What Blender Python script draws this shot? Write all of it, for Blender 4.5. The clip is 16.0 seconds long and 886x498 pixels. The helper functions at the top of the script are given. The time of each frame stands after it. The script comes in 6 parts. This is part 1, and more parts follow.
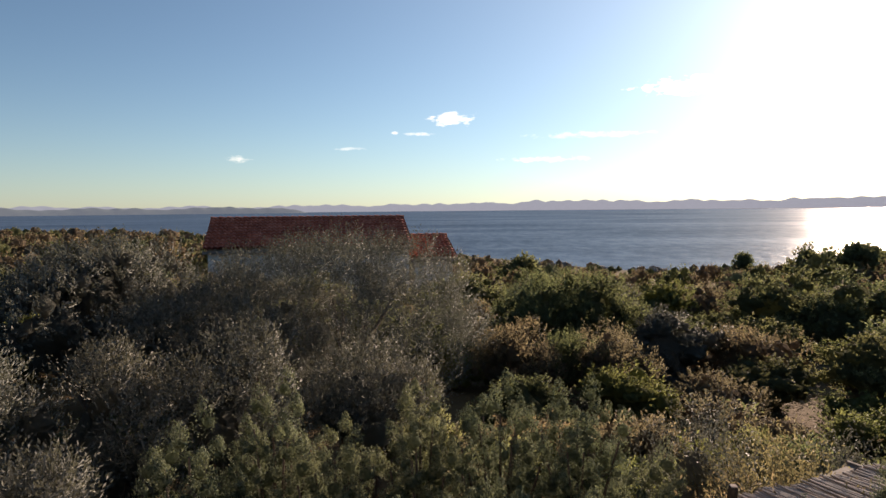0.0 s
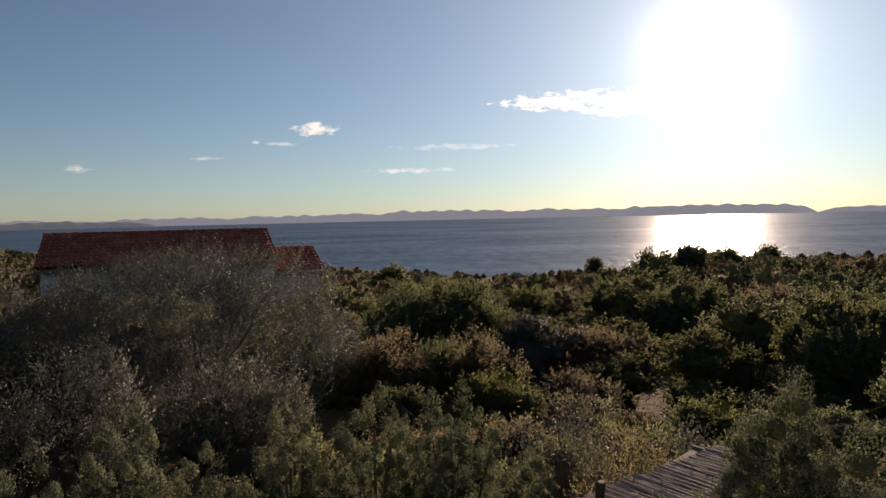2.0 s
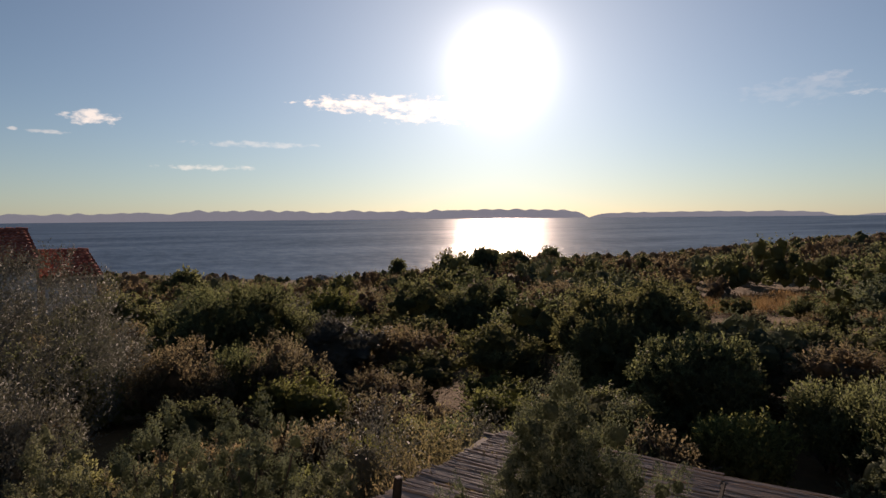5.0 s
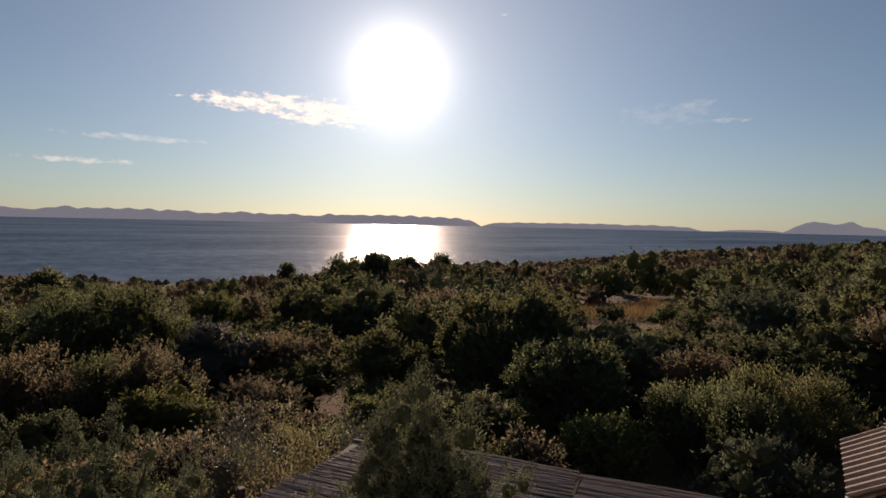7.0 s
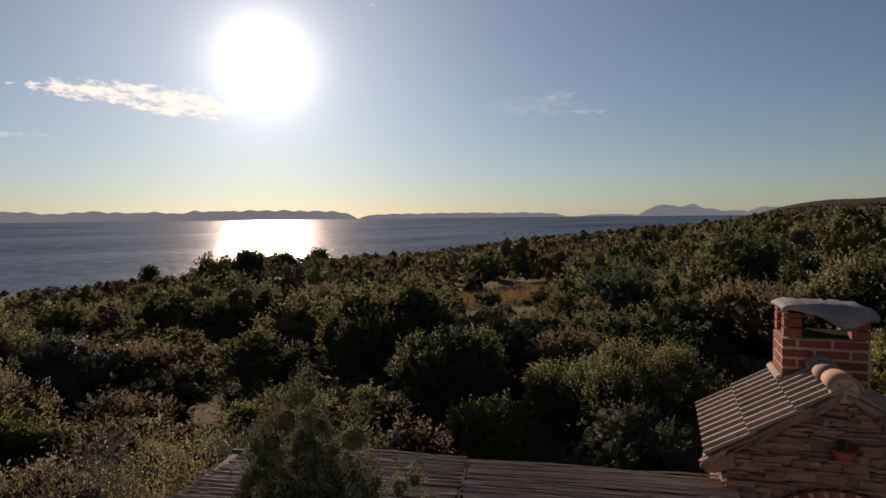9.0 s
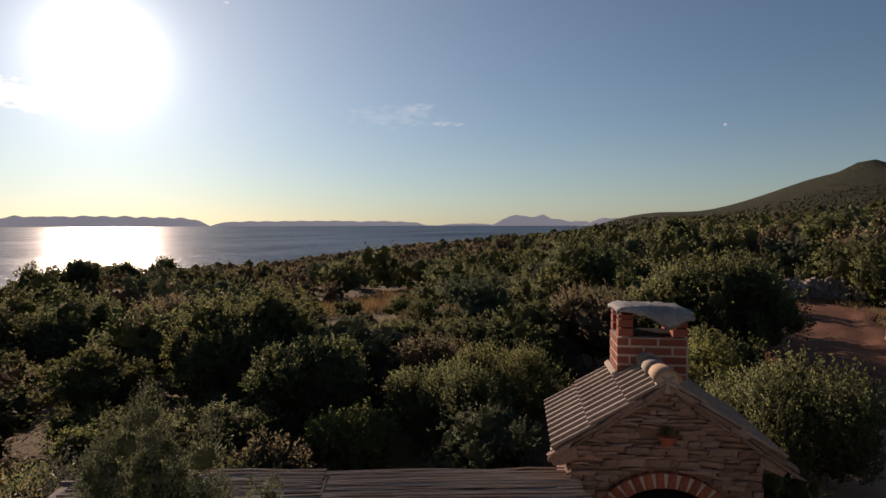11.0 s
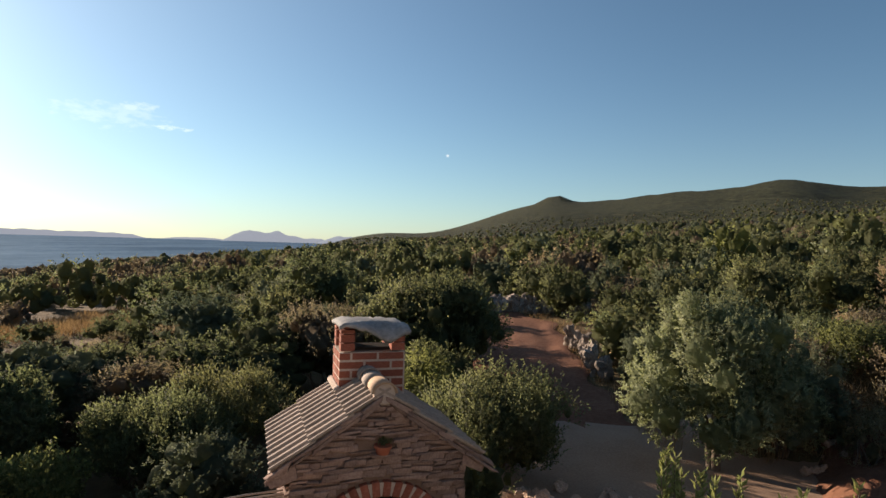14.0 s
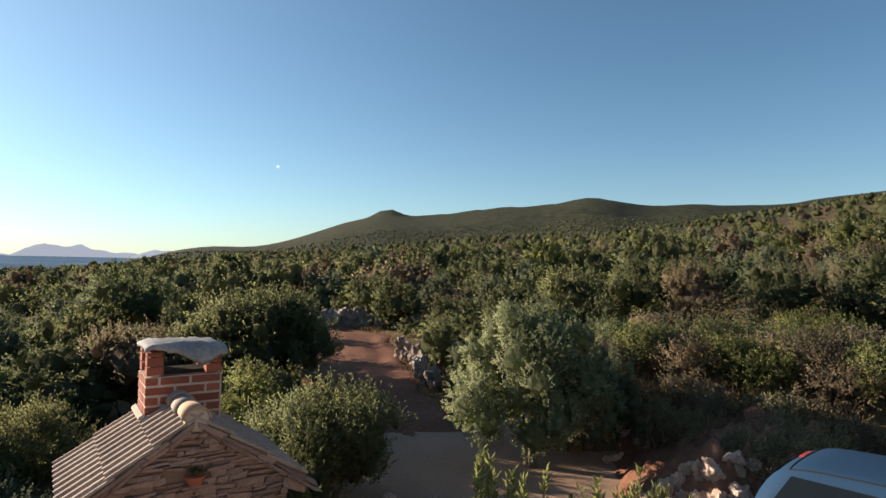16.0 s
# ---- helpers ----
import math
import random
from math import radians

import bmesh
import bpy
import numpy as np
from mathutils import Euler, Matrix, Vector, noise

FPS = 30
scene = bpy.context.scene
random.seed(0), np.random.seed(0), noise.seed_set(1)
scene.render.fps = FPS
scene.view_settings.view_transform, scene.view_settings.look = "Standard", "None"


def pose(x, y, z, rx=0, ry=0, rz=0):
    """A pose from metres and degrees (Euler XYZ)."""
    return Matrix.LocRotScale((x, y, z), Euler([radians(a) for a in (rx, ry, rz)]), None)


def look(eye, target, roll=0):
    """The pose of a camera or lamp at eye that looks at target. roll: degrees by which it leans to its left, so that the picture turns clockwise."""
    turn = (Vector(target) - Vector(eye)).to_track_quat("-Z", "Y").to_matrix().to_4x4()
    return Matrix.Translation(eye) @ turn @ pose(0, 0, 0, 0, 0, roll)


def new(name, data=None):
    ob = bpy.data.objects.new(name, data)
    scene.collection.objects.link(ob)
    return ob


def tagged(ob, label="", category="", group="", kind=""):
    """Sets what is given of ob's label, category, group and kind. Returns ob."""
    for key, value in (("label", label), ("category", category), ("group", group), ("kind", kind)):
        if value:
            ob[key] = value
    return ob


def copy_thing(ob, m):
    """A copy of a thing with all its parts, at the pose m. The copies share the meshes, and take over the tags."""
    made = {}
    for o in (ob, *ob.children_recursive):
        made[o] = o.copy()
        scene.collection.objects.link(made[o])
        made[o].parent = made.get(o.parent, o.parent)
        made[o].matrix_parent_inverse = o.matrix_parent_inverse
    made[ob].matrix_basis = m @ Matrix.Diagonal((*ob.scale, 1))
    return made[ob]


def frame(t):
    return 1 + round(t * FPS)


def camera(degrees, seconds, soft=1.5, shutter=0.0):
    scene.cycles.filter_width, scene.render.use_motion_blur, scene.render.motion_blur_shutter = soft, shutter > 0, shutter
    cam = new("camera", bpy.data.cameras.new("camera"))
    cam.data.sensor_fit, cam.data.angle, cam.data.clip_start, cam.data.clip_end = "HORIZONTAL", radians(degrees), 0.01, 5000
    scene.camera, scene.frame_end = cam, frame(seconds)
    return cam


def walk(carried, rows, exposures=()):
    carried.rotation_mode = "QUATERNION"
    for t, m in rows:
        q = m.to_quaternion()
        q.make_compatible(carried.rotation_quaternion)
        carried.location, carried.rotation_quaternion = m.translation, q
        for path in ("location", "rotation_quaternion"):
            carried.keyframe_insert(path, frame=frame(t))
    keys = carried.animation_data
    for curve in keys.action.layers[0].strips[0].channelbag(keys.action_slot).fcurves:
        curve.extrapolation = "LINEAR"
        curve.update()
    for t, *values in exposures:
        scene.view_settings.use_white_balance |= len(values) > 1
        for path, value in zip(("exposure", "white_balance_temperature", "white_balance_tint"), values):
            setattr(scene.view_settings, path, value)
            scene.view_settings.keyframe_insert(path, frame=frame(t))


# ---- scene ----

# ---- camera ----
cam = camera(72.0, 16.0, soft=1.5)
PATH = [
    (0.0, 0.194, -0.172, 3.986, 0.00, -3.72, -0.52), (0.5, 0.170, -0.153, 3.995, -3.68, -3.18, -0.54),
    (1.0, 0.172, -0.111, 3.988, -6.75, -2.90, -0.90), (1.5, 0.184, -0.099, 3.989, -9.45, -2.67, -1.11),
    (2.0, 0.191, -0.094, 3.984, -12.37, -2.89, -1.24), (2.5, 0.203, -0.090, 3.982, -15.79, -3.33, -0.90),
    (3.0, 0.225, -0.074, 3.975, -18.47, -3.73, -0.90), (3.5, 0.218, -0.080, 3.976, -21.39, -3.80, -0.84),
    (4.0, 0.229, -0.074, 3.973, -24.57, -3.84, -0.70), (4.5, 0.236, -0.071, 3.971, -27.44, -3.30, -0.53),
    (5.0, 0.225, -0.098, 3.979, -30.53, -2.99, -0.55), (7.5, 0.389, -0.199, 3.967, -42.50, -2.39, 1.23),
    (8.0, 0.388, -0.207, 3.971, -44.91, -2.55, 0.66), (8.5, 0.401, -0.150, 3.975, -48.76, -2.75, -0.21),
    (9.0, 0.410, -0.131, 3.973, -51.91, -3.08, -0.64), (11.5, 0.384, -0.177, 3.975, -68.83, -2.09, 0.15),
    (12.0, 0.378, -0.195, 3.975, -72.98, -2.00, 0.46), (12.5, 0.410, -0.195, 3.966, -76.97, -2.06, 0.93),
    (13.0, 0.434, -0.216, 3.956, -81.29, -2.04, 1.20), (13.5, 0.459, -0.208, 3.955, -85.27, -1.45, 1.48),
    (14.0, 0.438, -0.234, 3.963, -89.41, -0.38, 1.69), (14.5, 0.453, -0.258, 3.961, -93.26, 0.23, 1.72),
    (15.0, 0.426, -0.287, 3.975, -97.71, 0.75, 1.85), (15.5, 0.433, -0.287, 3.967, -101.40, 1.18, 1.37),
    (16.0, 0.423, -0.316, 3.969, -104.94, 1.26, 1.24)]
EXPOSURES = [(0.0, 0.94, 7000, 22), (1.5, 0.40, 7100, 24), (3.5, 0.11, 7150, 27), (5.0, 0.06, 7150, 28), (9.0, -0.18, 7150, 28), (11.5, 0.19, 7100, 24), (13.0, 0.70, 6900, 17), (14.5, 1.06, 6700, 14), (16.0, 1.24, 6550, 13)]
walk(cam, [(t, pose(x, y, z, 90 + p, 0, yaw) @ pose(0, 0, 0, 0, 0, roll)) for t, x, y, z, yaw, p, roll in PATH], EXPOSURES)

# ---- sky and sun ----
SUN_AZ, SUN_EL = 36.0, 13.6  # degrees clockwise from +y, and above the horizon
SUN_DIR = Vector((math.sin(radians(SUN_AZ)) * math.cos(radians(SUN_EL)), math.cos(radians(SUN_AZ)) * math.cos(radians(SUN_EL)), math.sin(radians(SUN_EL))))
SKY_STRENGTH = 0.063


def math_node(nt, op, a, b=None, c=None, clamp=False):
    n = nt.nodes.new("ShaderNodeMath")
    n.operation, n.use_clamp = op, clamp
    for i, v in enumerate((a, b, c)):
        if v is None:
            continue
        if isinstance(v, (int, float)):
            n.inputs[i].default_value = v
        else:
            nt.links.new(v, n.inputs[i])
    return n.outputs[0]


def build_world():
    world = bpy.data.worlds.new("world")
    scene.world = world
    world.use_nodes = True
    nt = world.node_tree
    nt.nodes.clear()
    out = nt.nodes.new("ShaderNodeOutputWorld")
    bg = nt.nodes.new("ShaderNodeBackground")
    bg.inputs["Strength"].default_value = SKY_STRENGTH
    sky = nt.nodes.new("ShaderNodeTexSky")
    sky.sky_type, sky.sun_disc = "NISHITA", False
    sky.sun_elevation, sky.sun_rotation = radians(SUN_EL), radians(SUN_AZ)
    sky.air_density, sky.dust_density, sky.ozone_density, sky.altitude = 0.85, 0.1, 2.4, 20.0
    co = nt.nodes.new("ShaderNodeTexCoord")
    way = co.outputs["Generated"]
    sep = nt.nodes.new("ShaderNodeSeparateXYZ")
    nt.links.new(way, sep.inputs[0])
    x, y, z = sep.outputs
    # bright aureole of hazy air round the sun
    dot = nt.nodes.new("ShaderNodeVectorMath")
    dot.operation = "DOT_PRODUCT"
    nt.links.new(way, dot.inputs[0])
    dot.inputs[1].default_value = SUN_DIR
    ang = math_node(nt, "MULTIPLY", math_node(nt, "ARCCOSINE", math_node(nt, "MINIMUM", dot.outputs["Value"], 1.0)), 57.2958)

    def halo(strength, reach, power=1.0):
        return math_node(nt, "MULTIPLY", math_node(nt, "EXPONENT", math_node(nt, "MULTIPLY", math_node(nt, "POWER", math_node(nt, "DIVIDE", ang, reach), power), -1.0)), strength)

    close = math_node(nt, "ADD", halo(16.0, 3.7, 2.0), halo(6.0, 6.0))
    wide = math_node(nt, "ADD", halo(3.5, 15.0), halo(2.4, 30.0, 1.35))
    glow = nt.nodes.new("ShaderNodeCombineColor")
    for i, (warm, cool) in enumerate(((0.96, 0.87), (1.0, 1.0), (0.88, 1.04))):
        nt.links.new(math_node(nt, "ADD", math_node(nt, "MULTIPLY", close, warm), math_node(nt, "MULTIPLY", wide, cool)), glow.inputs[i])
    add = nt.nodes.new("ShaderNodeMix")
    add.data_type, add.blend_type = "RGBA", "ADD"
    add.inputs["Factor"].default_value = 1.0
    clear_air = nt.nodes.new("ShaderNodeMix")
    clear_air.data_type, clear_air.blend_type = "RGBA", "MULTIPLY"
    clear_air.inputs["Factor"].default_value = 1.0
    clear_air.inputs["B"].default_value = (0.83, 1.0, 0.985, 1)
    nt.links.new(sky.outputs[0], clear_air.inputs["A"])
    nt.links.new(clear_air.outputs["Result"], add.inputs["A"])
    nt.links.new(glow.outputs[0], add.inputs["B"])
    # pale haze low over the sea
    low = math_node(nt, "MULTIPLY", math_node(nt, "EXPONENT", math_node(nt, "MULTIPLY", math_node(nt, "MAXIMUM", z, 0.0), -13.0)), 1.7)
    haze = nt.nodes.new("ShaderNodeMix")
    haze.data_type, haze.blend_type = "RGBA", "ADD"
    nt.links.new(low, haze.inputs["Factor"])
    nt.links.new(add.outputs["Result"], haze.inputs["A"])
    haze.inputs["B"].default_value = (1.0, 1.0, 1.12, 1)
    haze.clamp_factor = False
    dim = math_node(nt, "SUBTRACT", 1.0, math_node(nt, "MULTIPLY", math_node(nt, "EXPONENT", math_node(nt, "MULTIPLY", math_node(nt, "MAXIMUM", z, 0.0), -13.0)), 0.34))
    thick = nt.nodes.new("ShaderNodeVectorMath")  # thicker air low down
    thick.operation = "SCALE"
    nt.links.new(haze.outputs["Result"], thick.inputs[0])
    nt.links.new(dim, thick.inputs["Scale"])
    base = thick.outputs[0]
    # small fair-weather clouds: azimuth, elevation, half width, half height, body, wispiness
    az = math_node(nt, "MULTIPLY", math_node(nt, "ARCTAN2", x, y), 57.2958)
    el = math_node(nt, "MULTIPLY", math_node(nt, "ARCSINE", z), 57.2958)
    flat = nt.nodes.new("ShaderNodeCombineXYZ")
    nt.links.new(math_node(nt, "MULTIPLY", az, 0.45), flat.inputs[0])
    nt.links.new(el, flat.inputs[1])
    puff = nt.nodes.new("ShaderNodeTexNoise")
    puff.inputs["Scale"].default_value, puff.inputs["Detail"].default_value, puff.inputs["Roughness"].default_value = 1.6, 6.0, 0.62
    nt.links.new(flat.outputs[0], puff.inputs["Vector"])
    clouds = [(1.0, 8.3, 2.2, 0.8, 0.62), (-18.2, 4.6, 1.3, 0.35, 0.32), (-4.4, 7.05, 0.35, 0.18, 0.3), (-1.9, 6.95, 1.6, 0.2, 0.34),
              (-8.5, 5.6, 1.8, 0.18, 0.2), (9.5, 4.5, 4.5, 0.28, 0.34), (13.0, 6.6, 6.0, 0.35, 0.22), (23.5, 10.4, 6.5, 0.9, 1.0), (27.5, 10.0, 4.5, 1.5, 1.0), (31.0, 9.6, 5.0, 1.2, 0.9),
              (62.5, 10.7, 2.0, 0.4, 0.12), (65.3, 9.2, 1.8, 0.28, 0.22), (60.5, 9.9, 4.8, 1.3, 0.07), (89.6, 8.3, 0.25, 0.15, 0.4), (45.7, 18.6, 0.5, 0.25, 0.4)]
    total = None
    for caz, cel, w, h, body in clouds:
        u = math_node(nt, "POWER", math_node(nt, "ABSOLUTE", math_node(nt, "DIVIDE", math_node(nt, "SUBTRACT", az, caz), w)), 2.0)
        v = math_node(nt, "POWER", math_node(nt, "ABSOLUTE", math_node(nt, "DIVIDE", math_node(nt, "SUBTRACT", el, cel), h)), 2.0)
        m = math_node(nt, "SUBTRACT", 1.0, math_node(nt, "ADD", u, v))
        m = math_node(nt, "ADD", m, math_node(nt, "MULTIPLY", math_node(nt, "SUBTRACT", puff.outputs[0], 0.56), 4.5))
        m = math_node(nt, "MULTIPLY", math_node(nt, "MULTIPLY", m, 1.1, clamp=True), body)
        m = math_node(nt, "MULTIPLY", m, math_node(nt, "LESS_THAN", math_node(nt, "ADD", u, v), 4.0))
        total = m if total is None else math_node(nt, "MAXIMUM", total, m)
    mix = nt.nodes.new("ShaderNodeMix")
    mix.data_type, mix.blend_type = "RGBA", "MIX"
    nt.links.new(math_node(nt, "MULTIPLY", total, 0.8), mix.inputs["Factor"])
    nt.links.new(base, mix.inputs["A"])
    mix.inputs["B"].default_value = (23.0, 21.0, 17.0, 1)
    nt.links.new(mix.outputs["Result"], bg.inputs["Color"])
    nt.links.new(bg.outputs[0], out.inputs[0])


build_world()
sun = new("sun", bpy.data.lights.new("sun", "SUN"))
sun.data.energy, sun.data.angle, sun.data.color = 5.2, radians(0.53), (1.0, 0.84, 0.66)
sun.matrix_world = look(SUN_DIR * 100, (0, 0, 0))


# ---- materials ----
def material(name, rough=0.8, spec=0.3):
    m = bpy.data.materials.new(name)
    m.use_nodes = True
    nt = m.node_tree
    b = nt.nodes["Principled BSDF"]
    b.inputs["Roughness"].default_value = rough
    b.inputs["Specular IOR Level"].default_value = spec
    return m, nt, b


def noise_tex(nt, scale, detail=4.0, rough=0.55, vector=None, stretch=None):
    n = nt.nodes.new("ShaderNodeTexNoise")
    n.inputs["Scale"].default_value, n.inputs["Detail"].default_value, n.inputs["Roughness"].default_value = scale, detail, rough
    if vector is None:
        vector = nt.nodes.new("ShaderNodeTexCoord").outputs["Object"]
    if stretch:
        mp = nt.nodes.new("ShaderNodeMapping")
        mp.inputs["Scale"].default_value = stretch
        nt.links.new(vector, mp.inputs["Vector"])
        vector = mp.outputs[0]
    nt.links.new(vector, n.inputs["Vector"])
    return n.outputs[0]


def ramp(nt, fac, stops):
    r = nt.nodes.new("ShaderNodeValToRGB")
    e = r.color_ramp.elements
    while len(e) < len(stops):
        e.new(0.5)
    for s, (p, c) in zip(e, stops):
        s.position, s.color = p, (*c, 1)
    nt.links.new(fac, r.inputs[0])
    return r.outputs[0]


def blend(nt, fac, a, b, kind="MIX"):
    n = nt.nodes.new("ShaderNodeMix")
    n.data_type, n.blend_type = "RGBA", kind
    for key, v in (("Factor", fac), ("A", a), ("B", b)):
        if isinstance(v, (int, float)):
            n.inputs[key].default_value = v
        elif isinstance(v, tuple):
            n.inputs[key].default_value = (*v, 1)
        else:
            nt.links.new(v, n.inputs[key])
    return n.outputs["Result"]


def bump(nt, b, height, strength, distance):
    n = nt.nodes.new("ShaderNodeBump")
    n.inputs["Strength"].default_value, n.inputs["Distance"].default_value = strength, distance
    nt.links.new(height, n.inputs["Height"])
    nt.links.new(n.outputs[0], b.inputs["Normal"])


def foliage(name, dark, mid, light, through_light=0.35, rough=0.55, tone=0.35, spec=0.35):
    """Leaves: colour varies leaf by leaf and plant by plant, light shines through."""
    m, nt, b = material(name, rough, spec)
    geo = nt.nodes.new("ShaderNodeNewGeometry")
    info = nt.nodes.new("ShaderNodeObjectInfo")
    leaf = ramp(nt, geo.outputs["Random Per Island"], [(0.0, dark), (0.5, mid), (1.0, light)])
    patch = noise_tex(nt, 0.55, 2.0, 0.5, geo.outputs["Position"])
    shift = math_node(nt, "ADD", math_node(nt, "MULTIPLY", info.outputs["Random"], 0.5), math_node(nt, "MULTIPLY", patch, 0.5))
    hue = ramp(nt, shift, [(0.2, (1.12, 0.98, 0.86)), (0.5, (1.0, 1.0, 1.0)), (0.8, (0.72, 0.86, 0.9))])
    col = blend(nt, tone * 2, leaf, blend(nt, 1.0, leaf, hue, "MULTIPLY"))
    nt.links.new(col, b.inputs["Base Color"])
    tr = nt.nodes.new("ShaderNodeBsdfTranslucent")
    nt.links.new(blend(nt, 1.0, col, (1.14, 1.15, 0.9), "MULTIPLY"), tr.inputs["Color"])
    mx = nt.nodes.new("ShaderNodeMixShader")
    mx.inputs[0].default_value = through_light
    nt.links.new(b.outputs[0], mx.inputs[1])
    nt.links.new(tr.outputs[0], mx.inputs[2])
    nt.links.new(mx.outputs[0], nt.nodes["Material Output"].inputs[0])
    return m


def surface(name, colours, scale, rough=0.85, fine=40.0, relief=0.4, depth=0.02, spec=0.25, stretch=None, per_object=0.0, mix=0.5, world=False):
    """A weathered surface: two scales of colour noise, fine relief, and a shift of tone from piece to piece."""
    m, nt, b = material(name, rough, spec)
    vec = nt.nodes.new("ShaderNodeNewGeometry").outputs["Position"] if world else None
    big = noise_tex(nt, scale, 5.0, 0.6, vec, stretch)
    small = noise_tex(nt, fine, 5.0, 0.65, vec, stretch)
    fac = math_node(nt, "ADD", math_node(nt, "MULTIPLY", big, 1 - mix), math_node(nt, "MULTIPLY", small, mix))
    n = len(colours)
    col = ramp(nt, fac, [(0.3 + 0.4 * i / (n - 1), c) for i, c in enumerate(colours)])
    if per_object:
        rnd = nt.nodes.new("ShaderNodeObjectInfo").outputs["Random"]
        g = ramp(nt, rnd, [(0.0, (1 - per_object,) * 3), (1.0, (1 + per_object,) * 3)])
        col = blend(nt, 1.0, col, g, "MULTIPLY")
    nt.links.new(col, b.inputs["Base Color"])
    bump(nt, b, fac, relief, depth)
    return m


LEAVES = {  # darkest and palest leaf, share of light let through, tone from plant to plant
    "olive_leaves": ((0.122, 0.124, 0.107), (0.205, 0.208, 0.184), 0.2, 0.12), "silvery_leaves": ((0.19, 0.214, 0.122), (0.325, 0.355, 0.212), 0.44, 0.1),
    "juniper_needles": ((0.145, 0.168, 0.110), (0.235, 0.258, 0.170), 0.28, 0.2), "mastic_leaves": ((0.116, 0.124, 0.066), (0.208, 0.220, 0.120), 0.66, 0.3),
    "scrub_leaves": ((0.160, 0.131, 0.095), (0.270, 0.221, 0.160), 0.66, 0.3), "fresh_shoots": ((0.130, 0.142, 0.058), (0.23, 0.245, 0.106), 0.64, 0.2),
    "dry_shoots": ((0.19, 0.165, 0.10), (0.32, 0.285, 0.175), 0.45, 0.2)}
MASS, leafy = {}, {}
for leaf_name, (deep, pale, thin, vary) in LEAVES.items():
    half = tuple((a + b) / 2 for a, b in zip(deep, pale))
    leafy[leaf_name] = foliage(leaf_name, deep, half, pale, thin, *{"olive_leaves": (0.58, vary, 0.14), "juniper_needles": (0.85, vary, 0.05)}.get(leaf_name, (0.62, vary, 0.18)))
    # closely packed inner leaves and twigs; shade among them put into the darker mottling
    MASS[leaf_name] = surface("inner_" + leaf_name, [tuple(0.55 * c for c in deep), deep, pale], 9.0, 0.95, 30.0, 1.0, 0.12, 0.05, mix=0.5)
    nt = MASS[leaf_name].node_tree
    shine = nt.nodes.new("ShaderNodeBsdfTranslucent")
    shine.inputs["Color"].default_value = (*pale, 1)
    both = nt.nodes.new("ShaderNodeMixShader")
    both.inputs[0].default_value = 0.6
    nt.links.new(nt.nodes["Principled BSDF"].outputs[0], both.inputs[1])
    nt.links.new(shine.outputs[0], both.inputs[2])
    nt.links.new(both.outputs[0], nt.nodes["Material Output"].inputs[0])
OLIVE, SILVER, JUNIPER, MASTIC, SCRUB, FRESH, DRYLEAF = leafy.values()
BARK = surface("bark", [(0.06, 0.045, 0.035), (0.14, 0.11, 0.085), (0.22, 0.18, 0.14)], 4.0, 0.9, 30.0, 0.8, 0.02, 0.1, (1, 1, 0.25))
EARTH = surface("red_earth", [(0.10, 0.046, 0.028), (0.175, 0.083, 0.052), (0.26, 0.138, 0.088)], 0.6, 0.95, 9.0, 0.8, 0.05, 0.1, world=True)
GRAVEL = surface("grey_gravel", [(0.22, 0.14, 0.095), (0.31, 0.21, 0.15), (0.40, 0.285, 0.21)], 0.7, 0.95, 28.0, 0.7, 0.02, 0.1, world=True)
ROCK = surface("limestone", [(0.11, 0.085, 0.07), (0.25, 0.205, 0.17), (0.44, 0.38, 0.325)], 2.6, 0.9, 14.0, 1.0, 0.05, 0.15, per_object=0.18)
BANKROCK = surface("buff_bank_rock", [(0.30, 0.19, 0.135), (0.50, 0.36, 0.275), (0.68, 0.55, 0.45)], 2.6, 0.9, 14.0, 1.0, 0.05, 0.15, per_object=0.18)
STONE = surface("buff_wall_stone", [(0.145, 0.09, 0.072), (0.245, 0.165, 0.134), (0.365, 0.267, 0.22)], 5.0, 0.9, 40.0, 0.8, 0.012, 0.15, per_object=0.24)
MORTAR = surface("pale_mortar", [(0.36, 0.28, 0.23), (0.46, 0.375, 0.315), (0.55, 0.465, 0.40)], 8.0, 0.95, 60.0, 0.7, 0.01, 0.1)
DARKJOINT = surface("deep_joint_mortar", [(0.17, 0.115, 0.09), (0.26, 0.18, 0.145)], 8.0, 0.95, 60.0, 0.7, 0.01, 0.1)
BRICK = surface("red_brick", [(0.15, 0.05, 0.032), (0.26, 0.085, 0.055), (0.36, 0.14, 0.095)], 6.0, 0.85, 45.0, 0.6, 0.008, 0.2, per_object=0.22)
TILE = surface("weathered_clay_tile", [(0.17, 0.13, 0.104), (0.30, 0.242, 0.20), (0.42, 0.354, 0.305)], 3.0, 0.8, 35.0, 0.6, 0.01, 0.25, per_object=0.1)
RIDGE = surface("ochre_ridge_tile", [(0.26, 0.165, 0.10), (0.38, 0.26, 0.17), (0.47, 0.34, 0.24)], 5.0, 0.8, 35.0, 0.5, 0.01, 0.25)
ROOFTILE = surface("terracotta_roof_tile", [(0.15, 0.035, 0.02), (0.36, 0.088, 0.048), (0.62, 0.23, 0.145)], 1.3, 0.75, 9.0, 0.5, 0.01, 0.3)
BOUNCEWALL = surface("grey_render", [(0.17, 0.168, 0.165), (0.22, 0.217, 0.213), (0.27, 0.266, 0.26)], 1.0, 0.9, 20.0, 0.3, 0.01, 0.2)
